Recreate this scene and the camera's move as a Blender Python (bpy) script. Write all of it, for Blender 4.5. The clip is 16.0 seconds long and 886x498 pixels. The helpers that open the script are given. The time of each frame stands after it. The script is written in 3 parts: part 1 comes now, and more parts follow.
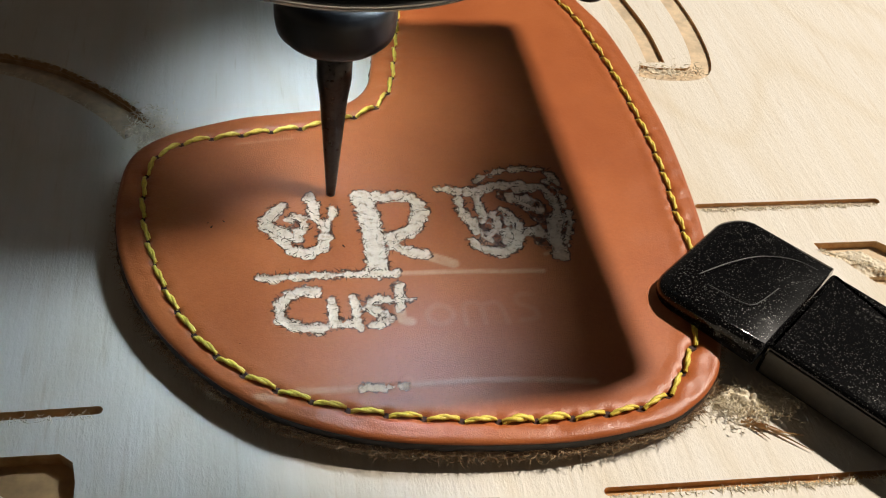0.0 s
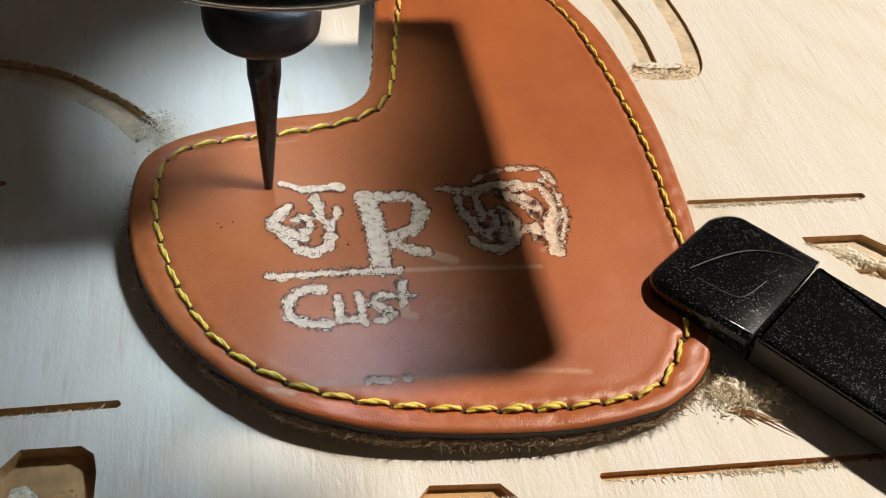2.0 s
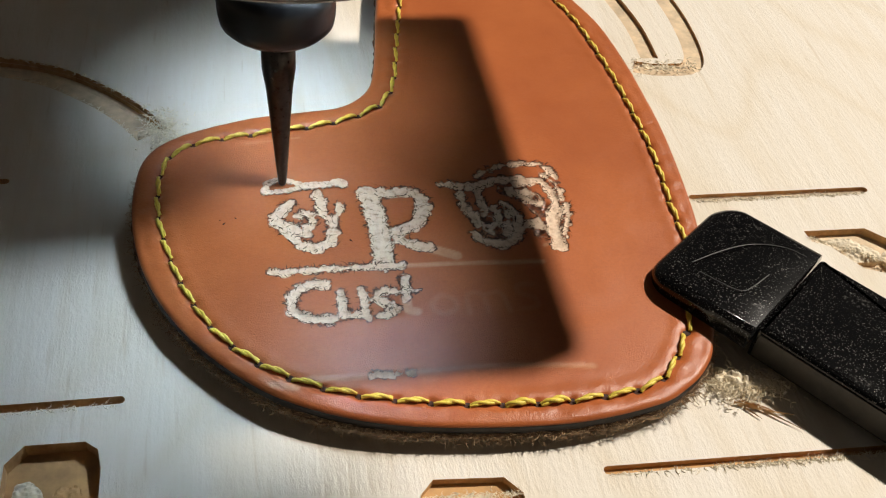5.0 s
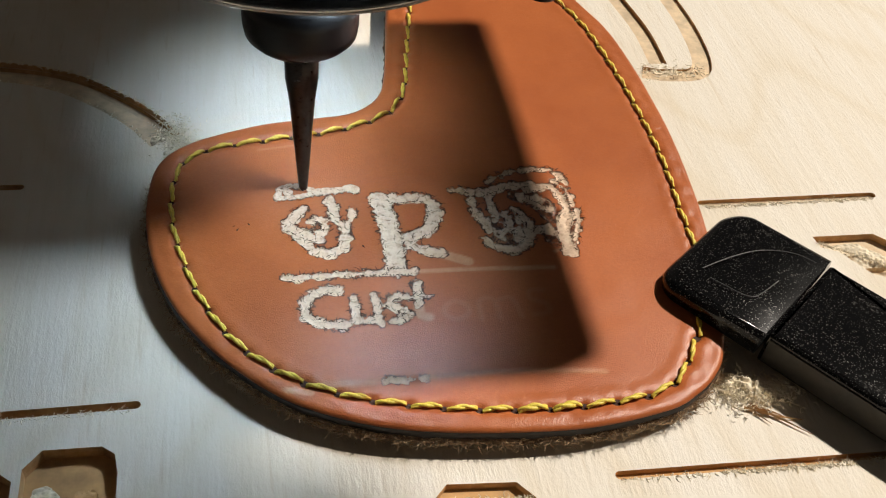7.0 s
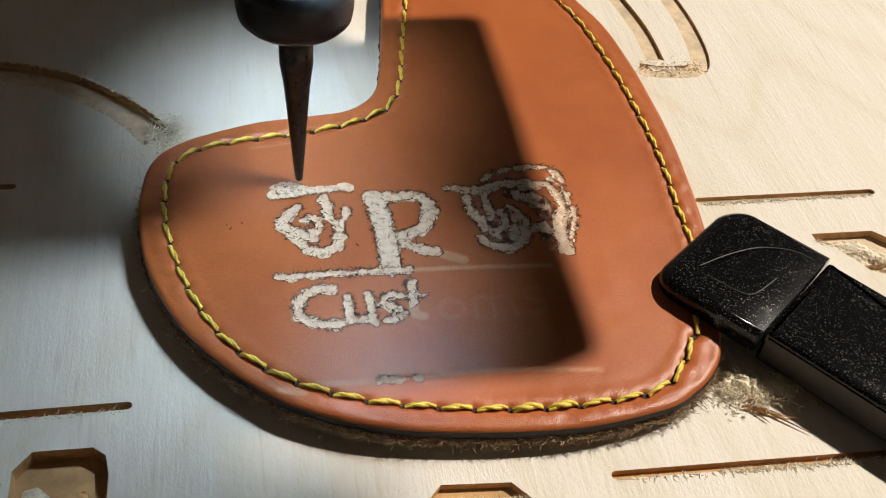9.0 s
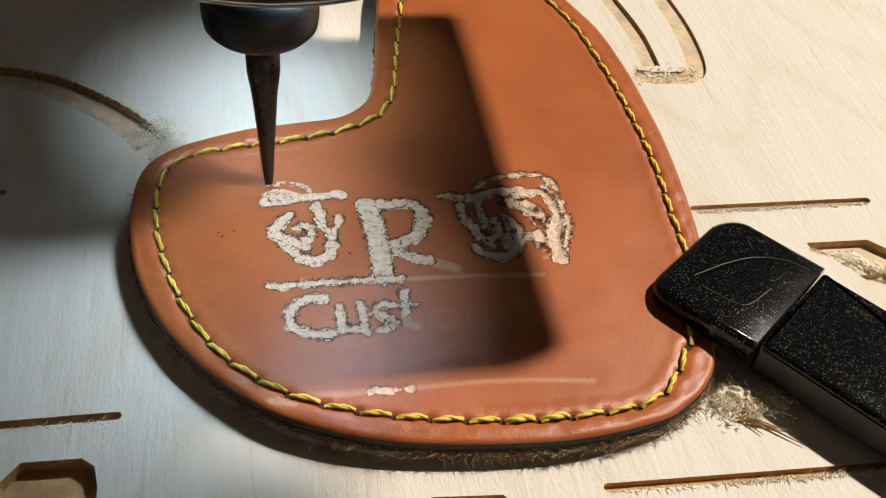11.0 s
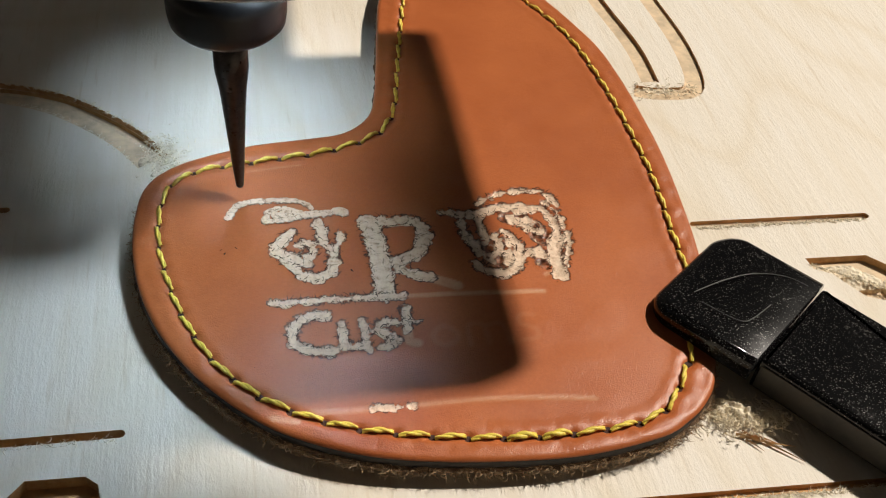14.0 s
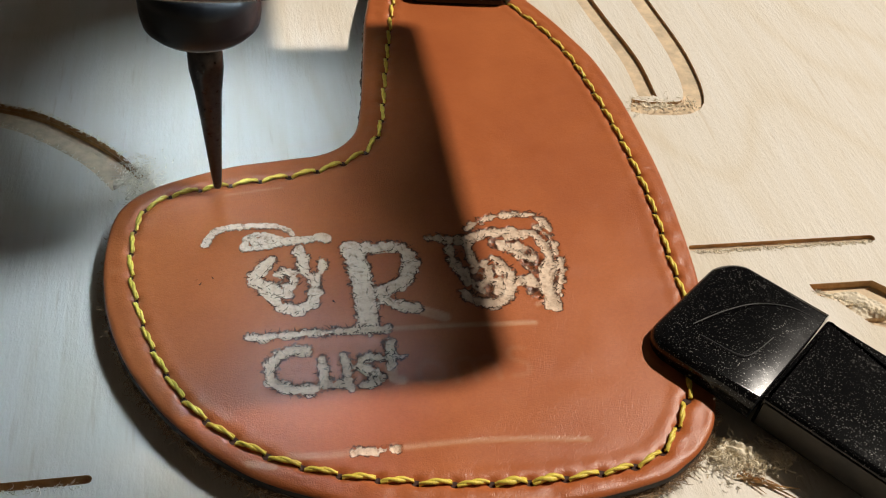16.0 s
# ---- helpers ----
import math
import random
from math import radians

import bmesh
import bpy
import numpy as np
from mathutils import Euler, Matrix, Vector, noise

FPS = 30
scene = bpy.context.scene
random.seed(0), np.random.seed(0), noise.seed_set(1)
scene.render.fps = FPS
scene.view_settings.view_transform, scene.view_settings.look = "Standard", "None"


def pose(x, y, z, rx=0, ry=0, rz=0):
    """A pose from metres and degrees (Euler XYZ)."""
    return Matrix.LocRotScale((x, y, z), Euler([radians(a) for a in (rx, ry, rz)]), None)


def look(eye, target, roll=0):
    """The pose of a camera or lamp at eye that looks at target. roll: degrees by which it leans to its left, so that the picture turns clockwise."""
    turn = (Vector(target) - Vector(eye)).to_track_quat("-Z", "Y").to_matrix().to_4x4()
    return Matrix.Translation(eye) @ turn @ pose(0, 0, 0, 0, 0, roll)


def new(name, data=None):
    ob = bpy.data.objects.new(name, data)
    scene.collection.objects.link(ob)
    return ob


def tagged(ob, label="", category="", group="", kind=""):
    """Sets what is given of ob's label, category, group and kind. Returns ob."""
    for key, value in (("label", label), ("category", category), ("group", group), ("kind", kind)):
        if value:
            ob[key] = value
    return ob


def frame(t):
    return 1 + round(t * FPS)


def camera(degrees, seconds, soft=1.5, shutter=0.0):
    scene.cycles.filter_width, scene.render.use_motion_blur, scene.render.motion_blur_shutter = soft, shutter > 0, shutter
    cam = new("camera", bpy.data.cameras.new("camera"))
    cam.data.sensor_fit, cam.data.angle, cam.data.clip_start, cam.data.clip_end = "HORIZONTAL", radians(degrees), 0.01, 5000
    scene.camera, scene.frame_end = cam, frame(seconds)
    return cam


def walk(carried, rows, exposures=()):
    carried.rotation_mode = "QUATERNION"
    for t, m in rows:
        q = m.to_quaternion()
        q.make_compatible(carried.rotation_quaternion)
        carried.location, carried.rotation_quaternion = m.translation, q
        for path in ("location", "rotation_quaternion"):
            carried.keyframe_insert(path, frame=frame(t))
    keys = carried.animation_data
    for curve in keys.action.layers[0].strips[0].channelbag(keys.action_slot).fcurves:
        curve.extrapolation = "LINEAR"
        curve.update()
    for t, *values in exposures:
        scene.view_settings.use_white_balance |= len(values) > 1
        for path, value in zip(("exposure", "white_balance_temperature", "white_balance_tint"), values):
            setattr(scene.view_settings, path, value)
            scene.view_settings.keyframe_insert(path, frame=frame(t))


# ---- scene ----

MM = 0.001  # all plan numbers below are millimetres

cam = camera(48.6, 16.0, soft=1.15)
PATH = [
    (0, (-27.54, -117.84, 118.26), (6.21, 5.64, -8.28), 8.3),
    (0.5, (-28.87, -118.00, 118.97), (5.70, 5.60, -7.24), 8.6),
    (1, (-28.89, -120.21, 120.48), (5.68, 3.11, -5.99), 8.5),
    (1.5, (-29.64, -122.79, 122.43), (4.46, 0.56, -4.16), 8.0),
    (2, (-28.94, -121.96, 123.25), (4.81, 0.79, -4.00), 7.8),
    (2.5, (-28.93, -120.38, 120.31), (4.28, 2.72, -6.74), 7.4),
    (3, (-27.95, -119.75, 120.91), (5.62, 2.38, -6.98), 7.4),
    (3.5, (-27.77, -121.32, 120.33), (6.43, 1.28, -6.95), 7.5),
    (4, (-28.29, -121.50, 120.70), (5.28, 1.33, -6.54), 7.4),
    (6.5, (-30.38, -124.71, 124.87), (3.01, -1.59, -2.12), 7.4),
    (7, (-30.92, -122.63, 124.09), (2.11, 0.40, -3.08), 7.3),
    (7.5, (-30.36, -123.48, 124.22), (2.57, -0.21, -2.75), 7.1),
    (8, (-30.32, -124.34, 123.77), (2.62, -1.12, -3.24), 7.0),
    (8.5, (-29.54, -123.15, 123.33), (3.58, -0.04, -3.74), 6.9),
    (9, (-29.47, -122.00, 123.04), (3.20, 1.03, -4.23), 7.0),
    (9.5, (-28.78, -120.48, 123.48), (4.16, 1.83, -4.41), 7.4),
    (12, (-28.25, -119.76, 124.14), (4.68, 3.06, -3.26), 7.3),
    (12.5, (-29.76, -118.66, 125.15), (3.27, 4.28, -2.11), 7.7),
    (13, (-29.29, -119.76, 125.53), (4.09, 3.95, -0.88), 7.5),
    (13.5, (-30.09, -121.23, 126.06), (3.22, 3.08, 0.22), 7.3),
    (14, (-29.00, -119.75, 125.20), (4.48, 4.09, -1.07), 7.3),
    (14.5, (-27.74, -116.72, 123.75), (5.29, 7.26, -2.49), 7.0),
    (15, (-26.65, -114.34, 122.69), (6.29, 9.48, -3.74), 6.9),
    (15.5, (-26.03, -112.23, 122.91), (6.91, 11.08, -4.00), 7.0),
    (16, (-25.09, -110.70, 123.86), (8.39, 12.46, -3.07), 7.3),
]
walk(cam, [(t, look(Vector(e) * MM, Vector(q) * MM, roll)) for t, e, q, roll in PATH], [(0, -0.04), (12.5, -0.04), (14, -0.12), (16, -0.24)])

# ---- light ----
world = bpy.data.worlds.new("workshop_dusk")
scene.world = world
world.use_nodes = True
world.node_tree.nodes["Background"].inputs["Color"].default_value = (1.0, 0.76, 0.56, 1)
world.node_tree.nodes["Background"].inputs["Strength"].default_value = 0.012

LED_POWER, SIDE_POWER = 280.0, 265.0
WARM_FROM = Vector((0.80, 0.30, 1.0)).normalized()
lamp = bpy.data.lights.new("work_lamp", "AREA")
lamp.shape, lamp.size, lamp.energy, lamp.color = "DISK", 0.11, 128.0, (1.0, 0.91, 0.80)
lamp_ob = new("work_lamp", lamp)
lamp_ob.matrix_world = look(WARM_FROM * 3.0, (0.0, 0.0, 0.0))

# ---- materials ----


def mat(name, base=(0.5, 0.5, 0.5), rough=0.5, metal=0.0):
    m = bpy.data.materials.new(name)
    m.use_nodes = True
    b = m.node_tree.nodes["Principled BSDF"]
    b.inputs["Base Color"].default_value = (*base, 1)
    b.inputs["Roughness"].default_value = rough
    b.inputs["Metallic"].default_value = metal
    return m, m.node_tree, b


def node(nt, kind, **values):
    n = nt.nodes.new(kind)
    for k, v in values.items():
        n.inputs[k.replace("_", " ")].default_value = v
    return n


def noise_of(nt, scale, detail=4.0, rough=0.55, stretch=(1, 1, 1), turn=0.0):
    tc = nt.nodes.new("ShaderNodeTexCoord")
    mp = node(nt, "ShaderNodeMapping", Scale=stretch, Rotation=(0, 0, turn))
    n = node(nt, "ShaderNodeTexNoise", Scale=scale, Detail=detail, Roughness=rough)
    nt.links.new(tc.outputs["Object"], mp.inputs["Vector"])
    nt.links.new(mp.outputs["Vector"], n.inputs["Vector"])
    return n.outputs["Fac"]


def ramp(nt, fac, *stops):
    r = nt.nodes.new("ShaderNodeValToRGB")
    while len(r.color_ramp.elements) < len(stops):
        r.color_ramp.elements.new(0.5)
    for e, (p, c) in zip(r.color_ramp.elements, stops):
        e.position, e.color = p, (*c, 1) if len(c) == 3 else c
    nt.links.new(fac, r.inputs["Fac"])
    return r.outputs["Color"]


def mixed(nt, fac, a, b, blend="MIX"):
    m = nt.nodes.new("ShaderNodeMix")
    m.data_type, m.blend_type = "RGBA", blend
    for value, i in ((fac, 0), (a, 6), (b, 7)):
        if isinstance(value, (int, float)):
            m.inputs[i].default_value = value
        elif isinstance(value, tuple):
            m.inputs[i].default_value = (*value, 1)
        else:
            nt.links.new(value, m.inputs[i])
    return m.outputs[2]


def maths(nt, op, a, b=0.0, clamp=False):
    m = nt.nodes.new("ShaderNodeMath")
    m.operation, m.use_clamp = op, clamp
    for i, v in enumerate((a, b)):
        if isinstance(v, (int, float)):
            m.inputs[i].default_value = v
        else:
            nt.links.new(v, m.inputs[i])
    return m.outputs[0]


def bumped(nt, b, height, strength=0.3, distance=0.0005):
    bp = node(nt, "ShaderNodeBump", Strength=strength, Distance=distance)
    nt.links.new(height, bp.inputs["Height"])
    nt.links.new(bp.outputs["Normal"], b.inputs["Normal"])


def wood_material():
    m, nt, b = mat("birch_plywood", rough=0.62)
    streak = noise_of(nt, 60, 5, 0.6, (6.0, 0.35, 1.0), 0.04)
    broad = noise_of(nt, 40, 4, 0.6, (1.0, 0.22, 1.0), 0.05)
    base = ramp(nt, streak, (0.25, (0.76, 0.70, 0.60)), (0.5, (0.79, 0.74, 0.655)), (0.75, (0.81, 0.77, 0.70)))
    tone = ramp(nt, broad, (0.32, (0.88, 0.80, 0.66)), (0.45, (0.96, 0.93, 0.87)), (0.65, (1.0, 1.0, 1.0)))
    col = mixed(nt, 0.5, base, tone, "MULTIPLY")
    # growth rings: contour lines of a slow stretched noise
    slow = noise_of(nt, 9, 2, 0.45, (1.0, 0.55, 1.0), 0.3)
    line = maths(nt, "PINGPONG", maths(nt, "MULTIPLY", slow, 14.0), 0.5)
    rings = ramp(nt, line, (0.02, (0.86, 0.77, 0.60)), (0.16, (0.97, 0.94, 0.88)), (0.5, (1.0, 1.0, 1.0)))
    col = mixed(nt, 0.3, col, rings, "MULTIPLY")
    # short dark pores along the grain
    pore = noise_of(nt, 420, 2, 0.5, (2.2, 0.16, 1.0), 0.04)
    col = mixed(nt, 0.3, col, ramp(nt, pore, (0.26, (0.72, 0.62, 0.47)), (0.36, (1.0, 1.0, 1.0))), "MULTIPLY")
    nt.links.new(col, b.inputs["Base Color"])
    fine = noise_of(nt, 900, 4, 0.75, (1.6, 0.6, 1.0))
    bumped(nt, b, maths(nt, "ADD", fine, maths(nt, "MULTIPLY", pore, 0.8)), 0.42, 0.0003)
    return m


def cut_wood_material():
    m, nt, b = mat("cut_plywood_core", rough=0.8)
    n = noise_of(nt, 500, 4, 0.6)
    nt.links.new(ramp(nt, n, (0.3, (0.44, 0.24, 0.09)), (0.7, (0.66, 0.42, 0.20))), b.inputs["Base Color"])
    bumped(nt, b, n, 0.5, 0.0003)
    return m


def leather_material():
    m, nt, b = mat("tan_leather", rough=0.42)
    at = nt.nodes.new("ShaderNodeAttribute")
    at.attribute_name = "cut"
    faint = nt.nodes.new("ShaderNodeAttribute")
    faint.attribute_name = "scuff"
    broad = noise_of(nt, 45, 4, 0.6)
    fine = noise_of(nt, 2100, 3, 0.6)
    rag = noise_of(nt, 850, 5, 0.72)
    skin = mixed(nt, 0.6, ramp(nt, broad, (0.3, (0.40, 0.103, 0.028)), (0.7, (0.51, 0.148, 0.043))),
                 ramp(nt, fine, (0.3, (0.8, 0.75, 0.7)), (0.7, (1.0, 1.0, 1.0))), "MULTIPLY")
    # signed depth of the cut in tenths of a millimetre, broken up by the fibre noise
    edge = maths(nt, "ADD", at.outputs["Fac"], maths(nt, "MULTIPLY", maths(nt, "SUBTRACT", rag, 0.5), 1.7))
    raw_fac = ramp(nt, maths(nt, "ADD", maths(nt, "MULTIPLY", edge, 1.4), 0.5), (0.47, (0, 0, 0)), (0.62, (1, 1, 1)))
    burr = ramp(nt, maths(nt, "ADD", maths(nt, "MULTIPLY", edge, 1.0), 0.5), (0.22, (0, 0, 0)), (0.40, (1, 1, 1)), (0.62, (1, 1, 1)), (0.80, (0, 0, 0)))
    fibre = noise_of(nt, 800, 5, 0.75)
    raw = ramp(nt, fibre, (0.26, (0.25, 0.13, 0.07)), (0.36, (0.60, 0.41, 0.28)), (0.50, (0.79, 0.60, 0.44)), (0.75, (0.88, 0.73, 0.57)))
    scuffed = mixed(nt, maths(nt, "MULTIPLY", faint.outputs["Fac"], maths(nt, "ADD", rag, 0.15), True), skin, (0.70, 0.46, 0.28))
    col = mixed(nt, raw_fac, scuffed, raw)
    burnt = nt.nodes.new("ShaderNodeAttribute")
    burnt.attribute_name = "char"
    col = mixed(nt, maths(nt, "MULTIPLY", burnt.outputs["Fac"], ramp(nt, rag, (0.35, (0.3, 0.3, 0.3)), (0.55, (1, 1, 1)))), col, (0.085, 0.028, 0.010))
    crack = node(nt, "ShaderNodeTexVoronoi", Scale=420.0)
    crack.feature = "DISTANCE_TO_EDGE"
    warp = nt.nodes.new("ShaderNodeTexCoord")
    nt.links.new(warp.outputs["Object"], crack.inputs["Vector"])
    split = maths(nt, "MULTIPLY", raw_fac, ramp(nt, maths(nt, "ADD", crack.outputs["Distance"], maths(nt, "MULTIPLY", rag, 0.5)), (0.20, (0.8, 0.8, 0.8)), (0.27, (0, 0, 0))))
    col = mixed(nt, split, col, (0.16, 0.07, 0.03))
    dark = maths(nt, "MULTIPLY", burr, ramp(nt, rag, (0.40, (0, 0, 0)), (0.55, (1, 1, 1))))
    col = mixed(nt, dark, col, (0.07, 0.022, 0.008))
    nt.links.new(col, b.inputs["Base Color"])
    nt.links.new(ramp(nt, maths(nt, "ADD", raw_fac, maths(nt, "MULTIPLY", fine, 0.3)), (0.0, (0.28, 0.28, 0.28)), (0.3, (0.42, 0.42, 0.42)), (1.0, (0.9, 0.9, 0.9))), b.inputs["Roughness"])
    grain = node(nt, "ShaderNodeTexVoronoi", Scale=4800.0)
    tc = nt.nodes.new("ShaderNodeTexCoord")
    nt.links.new(tc.outputs["Object"], grain.inputs["Vector"])
    high = maths(nt, "ADD", maths(nt, "MULTIPLY", grain.outputs["Distance"], 0.5), maths(nt, "MULTIPLY", maths(nt, "MULTIPLY", fibre, raw_fac), 3.0))
    bumped(nt, b, maths(nt, "ADD", high, maths(nt, "MULTIPLY", fine, 0.7)), 0.6, 0.00011)
    return m


def plain(name, base, rough, metal=0.0, scale=200.0, vary=0.25, bump=0.15, depth=0.0002):
    m, nt, b = mat(name, base, rough, metal)
    n = noise_of(nt, scale, 4, 0.6)
    lo, hi = tuple(c * (1 - vary) for c in base), tuple(min(1, c * (1 + vary)) for c in base)
    nt.links.new(ramp(nt, n, (0.3, lo), (0.7, hi)), b.inputs["Base Color"])
    nt.links.new(ramp(nt, n, (0.3, (rough * 0.8,) * 3), (0.7, (min(1, rough * 1.2),) * 3)), b.inputs["Roughness"])
    if bump:
        bumped(nt, b, n, bump, depth)
    return m


def dusty_black_material():
    black = (0.0035, 0.0035, 0.004)
    m, nt, b = mat("glossy_black_plastic", black, 0.2)
    b.inputs["Specular IOR Level"].default_value = 0.35
    dust = noise_of(nt, 3900, 2, 0.5)
    patch = noise_of(nt, 70, 3, 0.6)
    speck = maths(nt, "MULTIPLY", ramp(nt, dust, (0.635, (0, 0, 0)), (0.70, (1, 1, 1))), ramp(nt, patch, (0.35, (0.12, 0.12, 0.12)), (0.65, (0.6, 0.6, 0.6))))
    wipe = noise_of(nt, 110, 5, 0.7, (1.0, 1.4, 1.0), 0.8)
    crumb = noise_of(nt, 1300, 3, 0.7)
    film = maths(nt, "MULTIPLY", ramp(nt, wipe, (0.62, (0, 0, 0)), (0.72, (1, 1, 1))), ramp(nt, crumb, (0.50, (0.02, 0.02, 0.02)), (0.66, (0.55, 0.55, 0.55))))
    dirt = maths(nt, "MAXIMUM", speck, maths(nt, "MULTIPLY", film, 0.5))
    nt.links.new(mixed(nt, dirt, black, (0.42, 0.40, 0.37)), b.inputs["Base Color"])
    nt.links.new(ramp(nt, maths(nt, "ADD", maths(nt, "MULTIPLY", dirt, 0.5), wipe), (0.45, (0.10, 0.10, 0.10)), (0.75, (0.13, 0.13, 0.13)), (1.1, (0.6, 0.6, 0.6))), b.inputs["Roughness"])
    return m


WOOD, CUT_WOOD, LEATHER = wood_material(), cut_wood_material(), leather_material()
CUT_FLOOR = plain("routed_floor", (0.66, 0.52, 0.35), 0.85, scale=260, vary=0.25, bump=0.5)
CORE_FLOOR = plain("routed_core_floor", (0.56, 0.33, 0.14), 0.85, scale=150, vary=0.35, bump=0.5)
TORN = plain("torn_birch", (0.78, 0.69, 0.53), 0.9, scale=420, vary=0.22, bump=0.6, depth=0.0004)
EDGE = plain("burnished_black_edge", (0.012, 0.008, 0.006), 0.6, scale=900)
FLESH = plain("rough_leather_flesh", (0.13, 0.075, 0.040), 0.95, scale=900, vary=0.5, bump=0.6)
FUZZ = plain("leather_fibre", (0.46, 0.32, 0.19), 0.95, scale=1500, vary=0.4, bump=0)
WOOD_FUZZ = plain("wood_fibre", (0.86, 0.78, 0.62), 0.9, scale=1500, vary=0.1, bump=0)
THREAD = plain("waxed_yellow_thread", (0.90, 0.66, 0.10), 0.42, scale=2500, vary=0.25, bump=0.3)
HOLE = plain("awl_hole", (0.045, 0.014, 0.006), 0.8, scale=900)
BLACK = dusty_black_material()
# black plastic made lighter: the highlight along the moulded ridges
RIDGE_HIGHLIGHT = plain("ridge_highlight_plastic", (0.022, 0.022, 0.022), 0.35, scale=900, vary=0.5, bump=0)
STEEL = plain("dark_carbide", (0.045, 0.040, 0.038), 0.32, 0.85, scale=900, bump=0.05)
# satin black tinted grey-brown for the wood reflected in the arm's side
SIDE_REFLECTION = plain("side_reflection_plastic", (0.035, 0.032, 0.026), 0.45, scale=500, vary=0.35, bump=0.1)
NUT = plain("black_oxide", (0.006, 0.006, 0.0065), 0.38, 0.4, scale=700, bump=0.08)
BRIGHT = plain("machined_aluminium", (0.62, 0.61, 0.60), 0.30, 0.9, scale=400, bump=0.05)


def led_material(name, power):
    m, _, b = mat(name, (0.8, 0.8, 0.8), 0.4)
    b.inputs["Emission Color"].default_value = (0.67, 0.84, 1.0, 1)
    b.inputs["Emission Strength"].default_value = power
    return m


LED, SIDE_LED = led_material("cool_white_led", LED_POWER), led_material("cool_white_side_led", SIDE_POWER)
MOTOR = plain("anodised_housing", (0.03, 0.03, 0.032), 0.45, 0.5, scale=300)
BENCH = plain("bench_mdf", (0.36, 0.26, 0.17), 0.8, scale=60)
PAINT = plain("workshop_plaster", (0.15, 0.14, 0.13), 0.85, scale=8)
CONCRETE = plain("concrete", (0.28, 0.27, 0.25), 0.85, scale=12)
ACRYLIC, _nt, _b = mat("clear_acrylic", (0.62, 0.60, 0.57), 0.05)
_b.inputs["Transmission Weight"].default_value = 1.0
_b.inputs["IOR"].default_value = 1.49

# ---- mesh helpers ----


def part(name, bm, material, parent=None, label="", smooth=False):
    me = bpy.data.meshes.new(name)
    if isinstance(bm, tuple):
        me.from_pydata(bm[0], [], bm[1])
    else:
        bm.to_mesh(me)
        bm.free()
    me.materials.append(material)
    if smooth:
        me.shade_smooth()
    ob = new(name, me)
    ob.parent = parent
    return tagged(ob, label)


def scaled(bm):
    bmesh.ops.scale(bm, vec=(MM, MM, MM), verts=bm.verts)
    return bm


def box(x0, y0, z0, x1, y1, z1, bevel=0.0, seg=2):
    bm = bmesh.new()
    bmesh.ops.create_cube(bm, size=1)
    bmesh.ops.scale(bm, vec=(x1 - x0, y1 - y0, z1 - z0), verts=bm.verts)
    bmesh.ops.translate(bm, vec=((x0 + x1) / 2, (y0 + y1) / 2, (z0 + z1) / 2), verts=bm.verts)
    if bevel:
        bmesh.ops.bevel(bm, geom=bm.edges[:], offset=bevel, segments=seg, affect="EDGES", profile=0.5)
    return scaled(bm)


def lathe(profile, n=48, cx=0.0, cy=0.0):
    """Closed solid of revolution round z from (radius, height) pairs, bottom to top."""
    verts, faces = [], []
    for r, z in profile:
        for i in range(n):
            a = 2 * math.pi * i / n
            verts.append(((cx + r * math.cos(a)) * MM, (cy + r * math.sin(a)) * MM, z * MM))
    for k in range(len(profile) - 1):
        for i in range(n):
            j = (i + 1) % n
            faces.append((k * n + i, k * n + j, (k + 1) * n + j, (k + 1) * n + i))
    faces.append(tuple(range(n - 1, -1, -1)))
    top = (len(profile) - 1) * n
    faces.append(tuple(range(top, top + n)))
    return verts, faces


def prism(points, z0, z1):
    bm = bmesh.new()
    low = [bm.verts.new((x * MM, y * MM, z0 * MM)) for x, y in points]
    f = bm.faces.new(low)
    up = bmesh.ops.extrude_face_region(bm, geom=[f])
    bmesh.ops.translate(bm, vec=(0, 0, (z1 - z0) * MM), verts=[v for v in up["geom"] if isinstance(v, bmesh.types.BMVert)])
    bmesh.ops.recalc_face_normals(bm, faces=bm.faces[:])
    return bm


def spline(points, step, closed=False):
    """Catmull-Rom curve through the points, resampled at even steps. Returns an array of x, y."""
    p = np.array(points, float)
    n = len(p)
    idx = range(n) if closed else range(n - 1)
    out = []
    for i in idx:
        if closed:
            a, b, c, d = p[i - 1], p[i], p[(i + 1) % n], p[(i + 2) % n]
        else:
            a, b, c, d = p[max(i - 1, 0)], p[i], p[i + 1], p[min(i + 2, n - 1)]
        for s in np.linspace(0, 1, 24, endpoint=False):
            out.append(0.5 * (2 * b + (c - a) * s + (2 * a - 5 * b + 4 * c - d) * s * s + (3 * b - a - 3 * c + d) * s ** 3))
    out.append(p[0] if closed else p[-1])
    out = np.array(out)
    length = np.concatenate([[0], np.cumsum(np.hypot(*np.diff(out, axis=0).T))])
    m = max(2, int(round(length[-1] / step)))
    s = np.linspace(0, length[-1], m + 1)
    q = np.stack([np.interp(s, length, out[:, 0]), np.interp(s, length, out[:, 1])], 1)
    return q[:-1] if closed else q


def seg_distance(pts, a, b):
    d = b - a
    s = np.clip(((pts - a) @ d) / max(d @ d, 1e-9), 0, 1)
    return np.hypot(*(pts - a - s[:, None] * d).T)


def line_distance(pts, line, closed=False):
    best = np.full(len(pts), 1e9)
    n = len(line)
    for i in range(n if closed else n - 1):
        best = np.minimum(best, seg_distance(pts, line[i], line[(i + 1) % n]))
    return best


